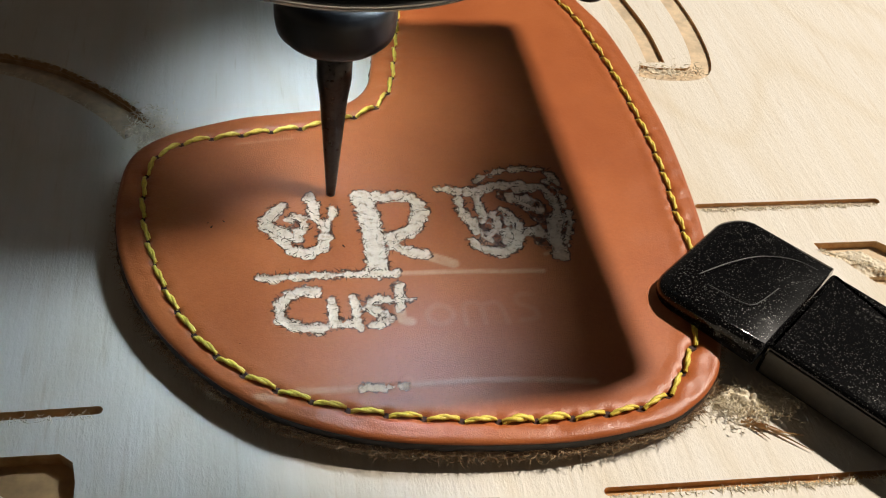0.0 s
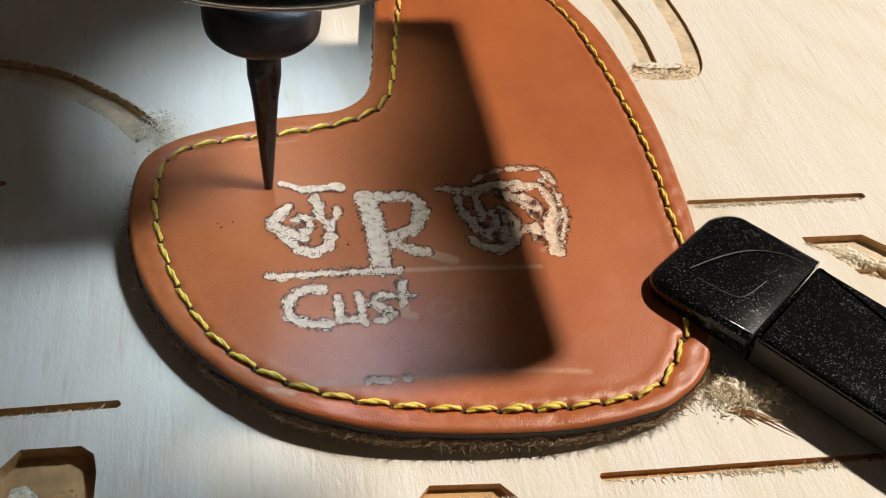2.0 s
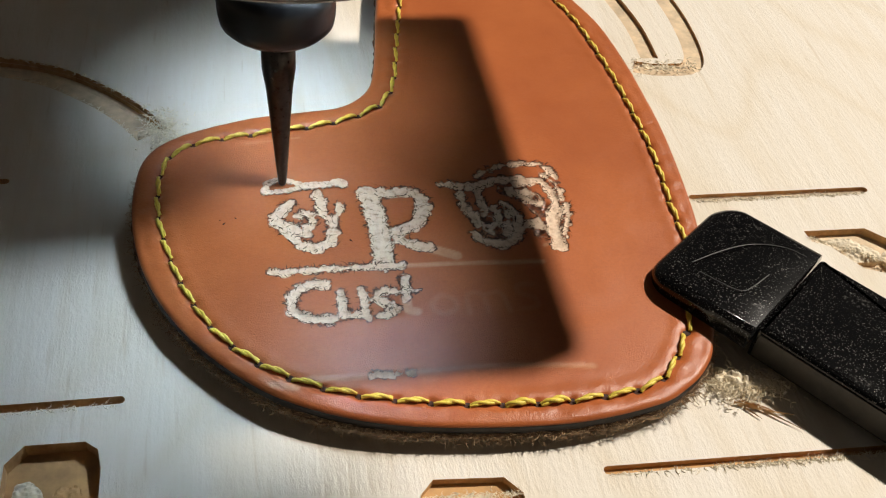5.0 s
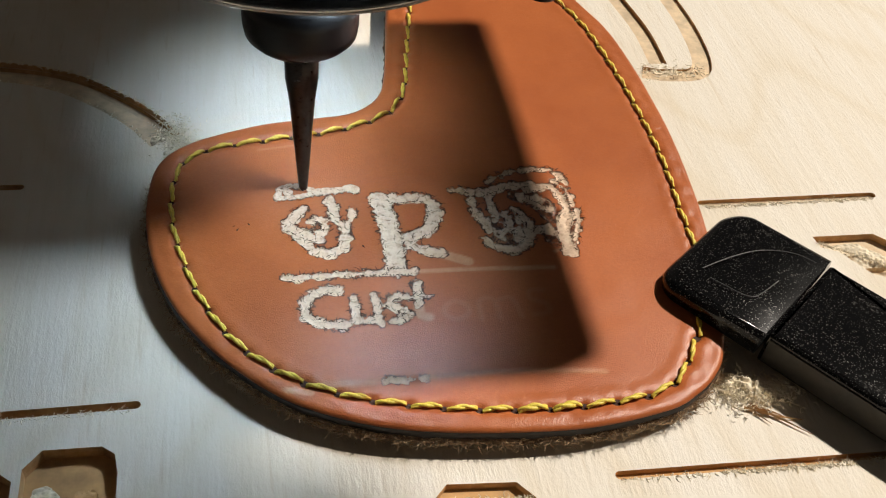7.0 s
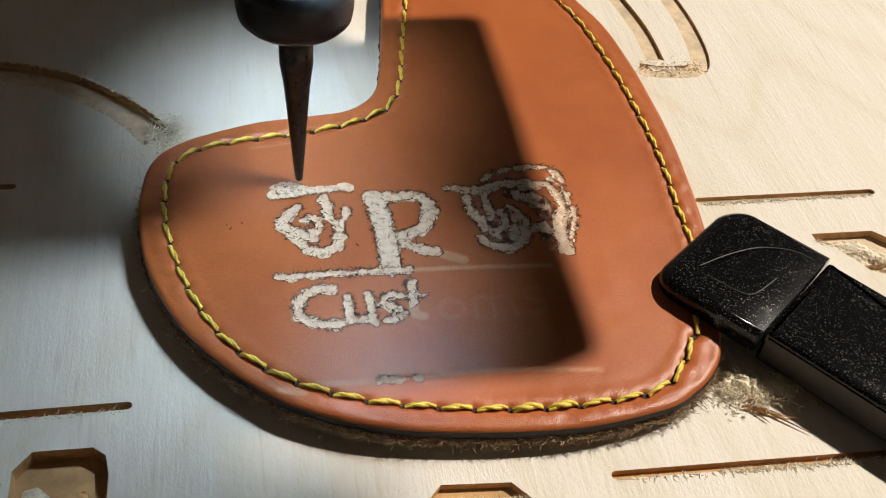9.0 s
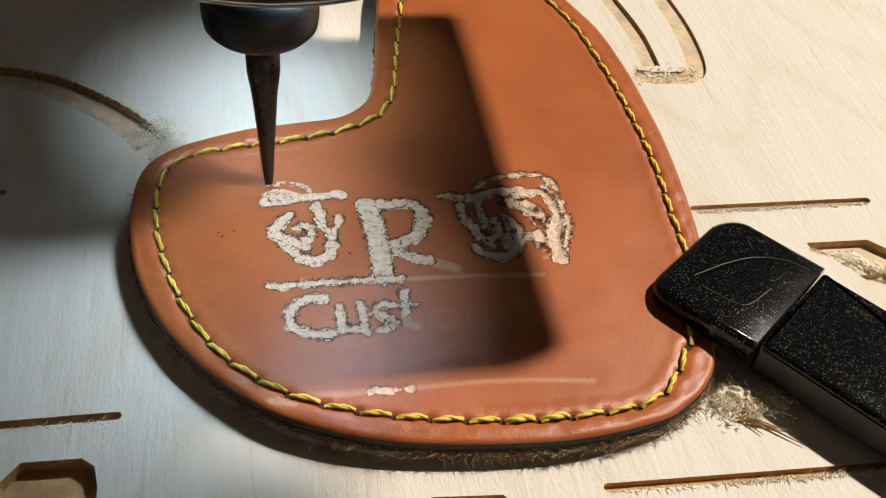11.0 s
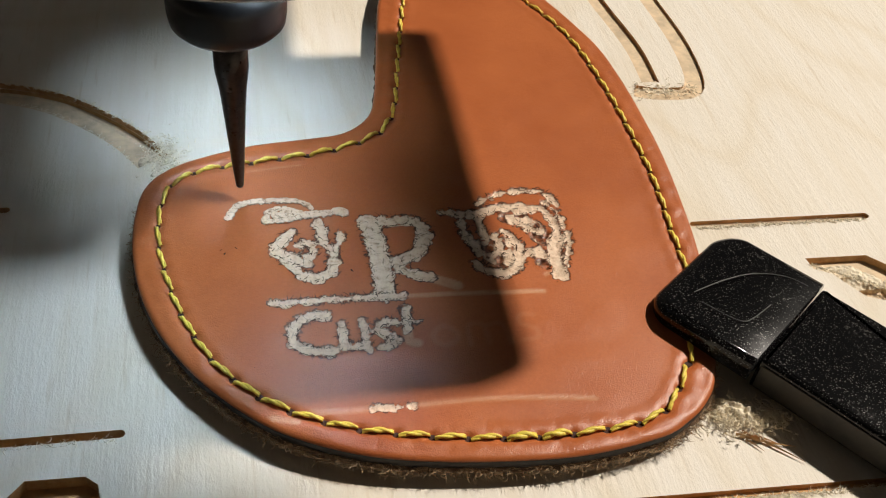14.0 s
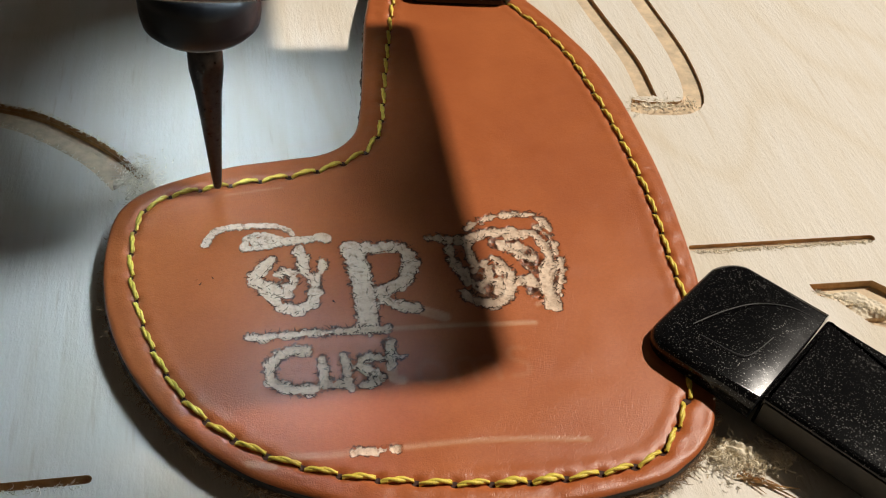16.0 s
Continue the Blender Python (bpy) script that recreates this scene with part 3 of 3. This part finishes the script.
        if y < 30 and (y < -8 or x < 0):
            for _ in range(13 if y < -15 else 4):
                roots.append((x + nrm[i][0] * 0.3 + rng.gauss(0, 0.3), y + nrm[i][1] * 0.3 + rng.gauss(0, 0.3), rng.uniform(0.2, 2.0), math.atan2(nrm[i][1], nrm[i][0])))
    tagged(fibres("fringe", roots, 1.3, 0.14, FUZZ, rng, 0.35, sheath, 1.5, 1.3, -1.4), "loose tan leather fibres", kind="stuff")
    rng = random.Random(8)
    roots = []
    for strokes, many in ((EMBLEM, 5), (LETTER_R, 5), (RULES[:1], 9), (WORD, 6), (WILDCAT, 4), (MUZZLE, 4)):
        for points, half in strokes:
            line = spline(points, 0.5)
            for i in range(len(line) - 1):
                t = line[i + 1] - line[i]
                t /= np.hypot(*t)
                for side in (-1, 1):
                    for _ in range(1 if rng.random() < many / 6 else 0):
                        q = line[i] + np.array([-t[1], t[0]]) * side * half * rng.uniform(0.85, 1.05)
                        roots.append((q[0], q[1], TOP, math.atan2(t[0] * side, -t[1] * side)))
    tagged(fibres("burr", roots, 0.95, 0.20, plain("scorched_fibre", (0.07, 0.028, 0.012), 0.9, scale=900, bump=0), rng, 0.7, sheath, 1.2), "dark torn leather burrs", kind="stuff")
    kinds = [stitch_mesh(4.75, s) for s in range(4)]
    small = bpy.data.meshes.new("stitch_hole")
    ring = [(0.8 * math.cos(a) * MM, 0.6 * math.sin(a) * MM, 0.0) for a in np.linspace(0, 2 * math.pi, 12, endpoint=False)]
    small.from_pydata(ring + [(0, 0, -0.15 * MM)], [], [(i, (i + 1) % 12, 12) for i in range(12)])
    small.materials.append(HOLE)
    count = 0
    for holes in HOLES:
        for a, b in zip(holes[:-1], holes[1:]):
            if max(a[1], b[1]) > 96:
                continue
            d = b - a
            st = new("stitch", kinds[count % 4])
            st.parent = sheath
            c = (a + b) / 2
            fat = 1.35 if 3 < c[0] < 17 and c[1] < -38 else 1.0
            size = np.hypot(*d) / PITCH
            st.matrix_basis = pose(c[0] * MM, c[1] * MM, (TOP - 0.02) * MM, 0, 0, math.degrees(math.atan2(d[1], d[0])) + 7) @ Matrix.Diagonal((size, fat * 0.72, fat * 0.74, 1))
            count += 1
        for h in holes:
            if h[1] < 96:
                o = new("stitch_hole", small)
                o.parent = sheath
                o.matrix_basis = pose(h[0] * MM, h[1] * MM, (TOP - 0.36) * MM)
    return sheath


SHEATH = make_sheath()

specks = [(-34.6, 0.8, TOP + 0.12, 0.4), (-32.4, 2.0, TOP + 0.12, 2.0), (-35.2, 1.9, TOP + 0.1, 1.0), (-13.5, -4.6, TOP + 0.12, 0.2), (-30.5, -24.0, TOP + 0.1, 1.0)]
tagged(fibres("leather_crumb", specks, 0.5, 0.3, HOLE, random.Random(2), 0.1), "tiny dark leather crumbs on the sheath", "crumbs", kind="stuff")

# ---- strokes cut while the clip runs: each rises to the face as the cutter passes ----
FRESH = [
    # from, to (seconds), half width, points
    (0.2, 0.8, 1.15, [(-13.4, 8.4), (-13.6, 9.9), (-15.6, 9.9)]),
    (0.5, 1.2, 0.95, [(-15.2, 9.6), (-17.8, 9.6), (-21.1, 9.4)]),
    (1.3, 2.0, 0.8, [(-20.4, 9.7), (-22.6, 10.9), (-24.4, 11.6)]),
    (1.9, 2.4, 0.8, [(-24.2, 11.6), (-26.4, 10.9), (-27.0, 9.8)]),
    (2.4, 2.8, 0.75, [(-26.6, 10.2), (-27.4, 8.4), (-25.6, 8.3)]),
    (2.7, 3.1, 0.75, [(-25.8, 8.3), (-23.7, 8.4), (-20.5, 9.3)]),
    (5.6, 7.2, 1.15, [(-26.2, 9.6), (-24.4, 9.9)]),
    (7.0, 9.4, 1.15, [(-25.0, 9.9), (-22.6, 9.9)]),
    (7.6, 9.2, 0.95, [(-23.8, 9.9), (-21.6, 9.9)]),
    (9.6, 10.3, 0.65, [(-18.7, 10.6), (-19.6, 12.2), (-21.4, 13.3)]),
    (10.3, 11.2, 0.75, [(-21.0, 13.2), (-24.0, 13.7), (-27.3, 13.8)]),
    (11.2, 12.2, 0.80, [(-26.9, 13.8), (-29.0, 13.7), (-30.6, 13.4)]),
    (12.2, 12.8, 0.90, [(-30.0, 13.5), (-31.6, 13.0), (-32.6, 12.2)]),
    (12.5, 13.1, 0.85, [(-32.2, 12.6), (-33.2, 10.8), (-33.9, 9.0)]),
]


def fresh_stroke(points, half, seed):
    line = spline(points, 0.18)
    d = np.gradient(line, axis=0)
    d /= np.hypot(*d.T)[:, None]
    nrm = np.stack([-d[:, 1], d[:, 0]], 1)
    cols = 11
    n = len(line)
    verts, cut = [], []
    s = np.linspace(0, 1, n)
    total = np.hypot(*np.diff(line, axis=0).T).sum()
    endcap = np.minimum(s, 1 - s) * total
    taper = np.sqrt(np.clip(1 - (1 - np.clip(endcap / half, 0, 1)) ** 2, 0.03, 1))
    for c in range(cols):
        u = -1 + 2 * c / (cols - 1)
        w = half * taper
        q = line + nrm * (u * w)[:, None]
        rag = 0.16 * grid_noise(q, 2.6, seed) * abs(u)
        q = q + nrm * rag[:, None]
        z = -0.10 * (1 - u * u) + 0.12 * abs(u) ** 6 * (0.6 + grid_noise(q, 3.0, seed + 1)) + 0.10 * grid_noise(q, 1.8, seed + 2)
        inner = (1 - abs(u)) * half + 0.02
        for k in range(n):
            verts.append((q[k, 0] * MM, q[k, 1] * MM, (z[k] + (-0.35 if abs(u) == 1 else 0)) * MM))
            cut.append(inner * min(1, taper[k] * 1.5))
    faces = [(c * n + k, (c + 1) * n + k, (c + 1) * n + k + 1, c * n + k + 1) for c in range(cols - 1) for k in range(n - 1)]
    ob = part("engraved_stroke", (verts, faces), LEATHER, SHEATH, "freshly cut pale raw leather stroke", True)
    ob.data.attributes.new("cut", "FLOAT", "POINT").data.foreach_set("value", np.array(cut, np.float32))
    return ob


STROKES = [(a, b, half, fresh_stroke(points, half, 40 + 3 * i)) for i, (a, b, half, points) in enumerate(FRESH)]


# ---- clamps ----
def rounded_bar(length, width, z0, z1, corner, edge, low=0.0):
    """A bar along +x with a rounded plan at both ends, rounded edges and a slightly crowned top."""
    bm = bmesh.new()
    bmesh.ops.create_cube(bm, size=1)
    bmesh.ops.scale(bm, vec=(length, width, z1 - z0), verts=bm.verts)
    bmesh.ops.translate(bm, vec=(length / 2, 0, (z0 + z1) / 2), verts=bm.verts)
    up = [e for e in bm.edges if abs(e.verts[0].co.z - e.verts[1].co.z) > 0.5 * (z1 - z0) and (e.verts[0].co.x < 1 or corner < 1)]
    bmesh.ops.bevel(bm, geom=up, offset=corner, segments=8, affect="EDGES", profile=0.5)
    flat = [e for e in bm.edges if abs(e.verts[0].co.z - e.verts[1].co.z) < 1e-4 and len(e.link_faces) == 2 and e.calc_face_angle(0) > 0.5
            and (corner < 1 or (e.verts[0].co.x + e.verts[1].co.x) / 2 < length - 0.2)]
    upper = [e for e in flat if e.verts[0].co.z > (z0 + z1) / 2]
    lower = [e for e in flat if e.verts[0].co.z < (z0 + z1) / 2]
    bmesh.ops.bevel(bm, geom=upper, offset=edge, segments=6, affect="EDGES", profile=0.5)
    bmesh.ops.bevel(bm, geom=[e for e in lower if e.is_valid], offset=low or edge, segments=3, affect="EDGES", profile=0.5)
    return scaled(bm)


CAP_TOP, ARM_TOP = 8.2, 7.0


def cap_height(x):
    """Height of the cap's top at a distance behind the nose: it falls away towards the nose."""
    return TOP + 0.15 + (CAP_TOP - TOP - 0.15) * (0.62 + 0.38 * math.sin(min(1.0, max(0.0, x / 8.0)) * math.pi / 2))


def make_clamp(m, label, arm_low):
    clamp = new("clamp")
    tagged(clamp, label, "clamp", "work clamps")
    bm = rounded_bar(20.0, 26.6, TOP + 0.15, CAP_TOP, 4.9, 1.9, low=0.7)
    bmesh.ops.translate(bm, vec=(-0.8 * MM, -0.9 * MM, 0), verts=bm.verts)
    for v in bm.verts:
        x, z = v.co.x / MM, v.co.z / MM
        v.co.z = (TOP + 0.15 + (z - TOP - 0.15) * (cap_height(x) - TOP - 0.15) / (CAP_TOP - TOP - 0.15)) * MM
    cap = part("end_cap", bm, BLACK, clamp, "glossy black moulded cap with dust", True)
    # ridge lines in the lighter grey, so their highlight is in the colour
    part("moulded_ridge", ridge([(4.1, -6.8), (6.4, -0.8), (9.3, 4.4), (13.5, 7.9), (17.5, 8.8)]), RIDGE_HIGHLIGHT, cap)
    part("moulded_ridge", ridge([(6.3, -8.2), (11.2, -7.7), (13.6, -6.8), (14.4, -4.9), (15.0, 0.0)]), RIDGE_HIGHLIGHT, cap)
    arm = part("arm", rounded_bar(98, 22.6, arm_low, ARM_TOP, 0.4, 1.0, low=0.4), BLACK, clamp, "dusty black clamp arm", True)
    arm.matrix_basis = pose(19.35 * MM, 0.6 * MM, 0)
    # thin added strip that carries the reflected wood tone on this side
    part("side_strip", box(20.0, -10.95, arm_low + 0.6, 116, -10.72, ARM_TOP - 1.1, 0.05), SIDE_REFLECTION, clamp, "dull side of the arm with the wood's reflection in its colour")
    part("riser", box(104, -9, LOW + 0.02, 115, 9, arm_low - 0.02, 0.05), MOTOR, clamp)
    part("bolt", lathe([(3.4, ARM_TOP), (3.4, ARM_TOP + 3.3), (3.0, ARM_TOP + 3.7), (0.4, ARM_TOP + 3.7)], 6, 74, 0), NUT, clamp)
    for o in (cap, arm):
        o.modifiers.new("flat_faces", "WEIGHTED_NORMAL").weight = 90
    clamp.matrix_basis = m
    return clamp


def ridge(points):
    line = spline(points, 0.5)
    verts, faces = [], []
    d = np.gradient(line, axis=0)
    d /= np.hypot(*d.T)[:, None]
    for p, t in zip(line, d):
        top = cap_height(p[0])
        for o, h in ((-0.10, -0.03), (0.0, 0.012), (0.10, -0.03)):
            verts.append(((p[0] - t[1] * o) * MM, (p[1] + t[0] * o) * MM, (top + h) * MM))
    for k in range(len(line) - 1):
        faces += [(3 * k, 3 * k + 3, 3 * k + 4, 3 * k + 1), (3 * k + 1, 3 * k + 4, 3 * k + 5, 3 * k + 2)]
    return verts, faces


make_clamp(pose(45.8 * MM, -10.8 * MM, 0, 0, 0, -52), "glossy black plastic clamp with dusty top, pressing the sheath edge", 0.2)
make_clamp(pose(23.0 * MM, 84.4 * MM, 0, 0, 0, 84), "glossy black plastic clamp pressing the sheath neck", TOP + 0.3)

# ---- fuzz along the milled cuts ----
rng = random.Random(21)


def edge_roots(line, offset, heading, density, lo=0, hi=10 ** 6):
    out = []
    for i in range(lo, min(hi, len(line) - 1)):
        t = line[i + 1] - line[i]
        t = t / np.hypot(*t)
        n = np.array([-t[1], t[0]])
        for _ in range(density):
            q = line[i] + n * offset + t * rng.uniform(0, 1) + n * rng.gauss(0, 0.25)
            out.append((q[0], q[1], 0.02, math.atan2(n[1], n[0]) + heading))
    return out


def straight(x0, y0, x1, y1):
    n = int(math.hypot(x1 - x0, y1 - y0))
    return np.stack([np.linspace(x0, x1, n), np.linspace(y0, y1, n)], 1)


fuzz = edge_roots(straight(54, 5.5, 90, 5.2), -0.8, math.pi, 14)
fuzz += edge_roots(straight(-96, -30.9, -51, -31.1), -0.8, math.pi, 5)
fuzz += edge_roots(straight(36, -52, 74, -53.2), -0.75, math.pi, 16)
fuzz += edge_roots(straight(19.6, -51.4, 36, -52), -0.75, math.pi, 4)
fuzz += edge_roots(ARC, 2.3, 0.0, 16, 12)
fuzz += edge_roots(ARC, -4.0, math.pi, 6, 12)
fuzz += edge_roots(straight(72.6, -7, 90, -17), 0.0, 0.0, 16)
fuzz += edge_roots(straight(-8.6, -52.4, 6, -53), -0.5, math.pi, 16)
tagged(laid(fibres("wood_fuzz", fuzz, 0.95, 0.2, WOOD_FUZZ, rng, 0.3, None, 1.2, 1.5)), "pale torn wood fibres along the milled slots", "wood fuzz", kind="stuff")
clump = [(rng.gauss(46.5, 4.0), rng.gauss(-39.2, 1.6), rng.uniform(0.0, 1.3), rng.uniform(0, 6.28)) for _ in range(1100)]
clump += [(rng.gauss(-45.5, 2.2), rng.gauss(32, 3.2), rng.uniform(0.0, 0.9), rng.uniform(0, 6.28)) for _ in range(420)]
clump += [(rng.uniform(55, 71), rng.gauss(48.5, 1.5), rng.uniform(0, 0.4), rng.uniform(0, 6.28)) for _ in range(160)]
tagged(laid(fibres("wood_shavings", clump, 1.2, 0.24, WOOD_FUZZ, rng, 0.6, None, 1.0, 1.6)), "loose curls of pale wood beside the sheath", "shavings", kind="stuff")


def torn_patch(cx, cy, rx, ry, turn, base, rise, seed, rough=0.45, skin=TORN):
    """An uneven lump of torn grain: a ragged oval height field."""
    n = 44
    g = np.linspace(-1, 1, n)
    u, v = [a.ravel() for a in np.meshgrid(g, g)]
    q = np.stack([u * rx, v * ry], 1)
    r = np.hypot(u, v) + 0.22 * grid_noise(q, 0.35, seed)
    z = base + rise * np.clip(1.15 - r, 0, 1) ** 0.7 * (0.65 + 0.35 * grid_noise(q, 0.5, seed + 1))
    z += rough * (0.6 * np.abs(grid_noise(q, 0.9, seed + 2)) + 0.5 * grid_noise(q, 2.0, seed + 3)) * (r < 1.05)
    z -= np.where(r > 0.98, 3.0, 0.0)
    c, w = math.cos(turn), math.sin(turn)
    verts = [((cx + x * c - y * w) * MM, (cy + x * w + y * c) * MM, h * MM) for (x, y), h in zip(q, z)]
    faces = [(j * n + i, j * n + i + 1, (j + 1) * n + i + 1, (j + 1) * n + i) for j in range(n - 1) for i in range(n - 1)
             if min(r[j * n + i], r[j * n + i + 1], r[(j + 1) * n + i], r[(j + 1) * n + i + 1]) < 1.0]
    return tagged(laid(part("torn_wood", (verts, faces), skin)), "torn pale birch grain standing in a routed pocket", "torn wood", kind="stuff")


torn_patch(80.0, -10.5, 6.6, 3.0, -0.42, -1.0, 1.1, 60)
torn_patch(88.5, -14.5, 4.2, 3.0, -0.5, -1.0, 1.2, 64)
torn_patch(-57.0, -49.0, 4.6, 5.4, 0.0, -2.4, 0.45, 68, 0.4, CORE_FLOOR)
torn_patch(-62.3, -45.5, 2.2, 3.2, 0.3, -2.4, 0.6, 72, 0.4)
torn_patch(-1.4, -56.4, 6.0, 3.6, 0.0, -1.3, 1.1, 76, 0.6)
torn_patch(63.0, 50.6, 4.6, 2.2, 0.1, -0.8, 0.9, 80)
torn_patch(46.5, -38.2, 7.0, 3.0, -0.25, -0.2, 1.6, 84, 0.9)
torn_patch(-48.0, 31.5, 2.6, 2.4, -0.7, -0.9, 1.1, 88, 0.5)
splinters = [(44.5, -41.5, 0.3, -0.62), (45.5, -42.0, 0.2, -0.45), (44.0, -42.4, 0.2, -0.75), (43.2, -42.0, 0.4, -0.55)]
tagged(laid(fibres("wood_splinter", splinters, 8.5, 0.55, CUT_WOOD, rng, 0.12, None, 0.05, 0.2)), "thin brown wood splinters lying on the board", "splinters", kind="stuff")

# ---- spindle: origin at the cutter's tip ----


SIDE_AT, SIDE_TO, SIDE_DEPTH = (28, -6, 70), (-13, -26, 0), 15.2


def make_spindle():
    sp = new("milling_spindle")
    tagged(sp, "milling spindle with tapered cutter and black collet nut", "spindle")
    part("cutter", lathe([(0.35, 0.0), (0.62, 0.18), (0.72, 0.6), (1.0, 4.0), (1.75, 15.0), (2.2, 21.0), (2.75, 25.2), (2.75, 34.0)], 32), STEEL, sp, "dark tapered carbide cutter", True)
    part("collet", lathe([(2.8, 31.6), (3.5, 31.8), (3.6, 33.4)], 32), plain("bronze_collet", (0.12, 0.07, 0.05), 0.4, 0.7), sp, "", True)
    part("collet_nut", lathe([(4.6, 32.6), (6.0, 32.9), (7.9, 33.4), (8.8, 34.4), (9.05, 36.0), (9.1, 39.0), (9.1, 42.0), (7.6, 42.1)], 64), NUT, sp, "black oxide collet nut", True)
    part("dust_shield", lathe([(34.6, 42.3), (35.2, 42.4), (35.7, 42.9), (35.7, 44.2), (35.2, 44.7), (34.6, 44.8)], 96, 3.0, 26.0), ACRYLIC, sp, "clear plastic dust shield disc", True).visible_shadow = False
    part("spindle_quill", lathe([(3.0, 44.9), (3.6, 45.0), (4.0, 46.0), (4.0, 68.0), (3.6, 68.4)], 48), MOTOR, sp, "", True)
    part("quill_arm", box(-3, -3, 68.5, 32, 3, 73.8, 0.8), MOTOR, sp)
    # spot: an unseen lamp; the tube is added to shape its soft round pool behind the cutter
    part("work_led", lathe([(0.2, 70.0), (4.8, 70.0), (5.0, 70.2), (5.0, 71.0), (4.8, 71.2)], 28, 2.0, 28.0), LED, sp, "glowing cool white work light")
    part("beam_tube", lathe([(0.3, 71.4), (6.0, 71.4), (6.0, 54.3), (7.0, 54.3), (7.0, 74.0), (6.4, 74.6)], 36, 2.0, 28.0), MOTOR, sp, "unseen dark tube that shapes the work light's pool", True)
    part("tube_bracket", box(-1.5, 2.0, 74.7, 3.5, 34, 77.0, 0.5), MOTOR, sp)
    # side lamp: a second unseen spot across the work, its cup added to limit the beam
    lens = part("side_led", lathe([(0.2, 0.0), (6.3, 0.0), (6.5, 0.2), (6.5, 0.8), (6.3, 1.0)], 28), SIDE_LED, sp, "glowing cool white side light")
    cup = part("beam_cup", lathe([(0.3, 1.1), (7.2, 1.1), (7.2, -SIDE_DEPTH), (8.0, -SIDE_DEPTH), (8.2, 0.0), (8.2, 6.0), (6.0, 7.0)], 36), MOTOR, sp, "unseen dark cup that shapes the side light's beam")
    lens.matrix_basis = cup.matrix_basis = look(Vector(SIDE_AT) * MM, Vector(SIDE_TO) * MM)
    part("threaded_stud", lathe([(1.6, 34.0), (2.7, 34.6)] + [(3.0 - 0.35 * (k % 2), 35.2 + 0.5 * k) for k in range(40)] + [(3.0, 57), (3.0, 74)], 24, 41.4, 9.0), NUT, sp, "black threaded stud", True)
    return sp


def make_carriage():
    """The unseen carriage that travels over the work but does not lift; origin over the cutter."""
    c = new("machine_carriage")
    tagged(c, "unseen dark carriage with added panels that shade the work", "carriage")
    # plate out of view, sized to the shadow edges it casts
    part("carriage_plate", box(34, -20.5, 77.2, 104, 74.5, 89.2, 3.0), MOTOR, c)
    # added panels and their post, out of view, only there to block the lamp
    part("back_shade_panel", box(14, 75, 91, 88, 140, 99, 1.5), MOTOR, c)
    part("panel_post", box(90, 60, 89.4, 100, 68, 302.5, 1.5), MOTOR, c)
    part("shade_panel", box(56, 9, 303, 241, 209, 312, 2.0), MOTOR, c)
    part("front_shade_panel", box(101, -62, 303.5, 254, 44, 311.5, 2.0), MOTOR, c)
    return c


SPINDLE, CARRIAGE = make_spindle(), make_carriage()
TIPS = [
    (0, -14.4, 8.1, 3.2),
    (0.5, -15.1, 10.6, 3.2),
    (1, -20.2, 10.8, 3.2),
    (1.5, -22.6, 11.9, 3.2),
    (2, -26.0, 10.8, 3.2),
    (2.5, -27.4, 8.4, 3.2),
    (3, -17.0, 9.7, 3.2),
    (3.5, -12.8, 10.9, 3.2),
    (4, -16.3, 10.8, 5.8),
    (6.5, -26.0, 8.7, 3.2),
    (7, -22.5, 10.9, 3.2),
    (7.5, -24.9, 9.5, 3.2),
    (8, -24.1, 11.3, 8.0),
    (8.5, -21.9, 12.0, 7.4),
    (9, -22.1, 11.4, 5.2),
    (9.5, -19.4, 12.1, 3.2),
    (12, -25.0, 13.2, 9.0),
    (12.5, -31.3, 13.7, 7.4),
    (13, -32.7, 13.1, 3.2),
    (13.5, -29.5, 14.4, 3.2),
    (14, -31.3, 14.4, 7.4),
    (14.5, -33.3, 21.2, 9.0),
    (15, -34.4, 23.5, 8.4),
    (15.5, -36.9, 22.7, 6.2),
    (16, -31.2, 22.2, 6.0),
]
# in the gaps the cutter hops between the unfinished parts of the emblem
HOPS = [(4.6, -19.0, 11.0, 6.0), (5.2, -25.2, 10.2, 3.2), (5.8, -24.2, 9.2, 3.2), (9.9, -19.0, 10.6, 3.2), (10.5, -22.0, 13.4, 3.2), (11.2, -26.6, 14.3, 3.2), (11.6, -23.5, 13.6, 6.5)]


def motions():
    rows = sorted(TIPS + HOPS)
    walk(SPINDLE, [(t, pose(x * MM, y * MM, z * MM)) for t, x, y, z in rows])
    walk(CARRIAGE, [(t, pose(x * MM, y * MM, 0)) for t, x, y, z in rows])
    for a, b, half, ob in STROKES:
        low, high = pose(0, 0, (TOP - 1.5) * MM), pose(0, 0, (TOP + (0.42 if half > 0.94 else 0.33)) * MM)
        rows = [(0.0, low)] + ([(a, low)] if a > 0.05 else []) + [(b, high), (16.0, high)]
        walk(ob, rows)


motions()
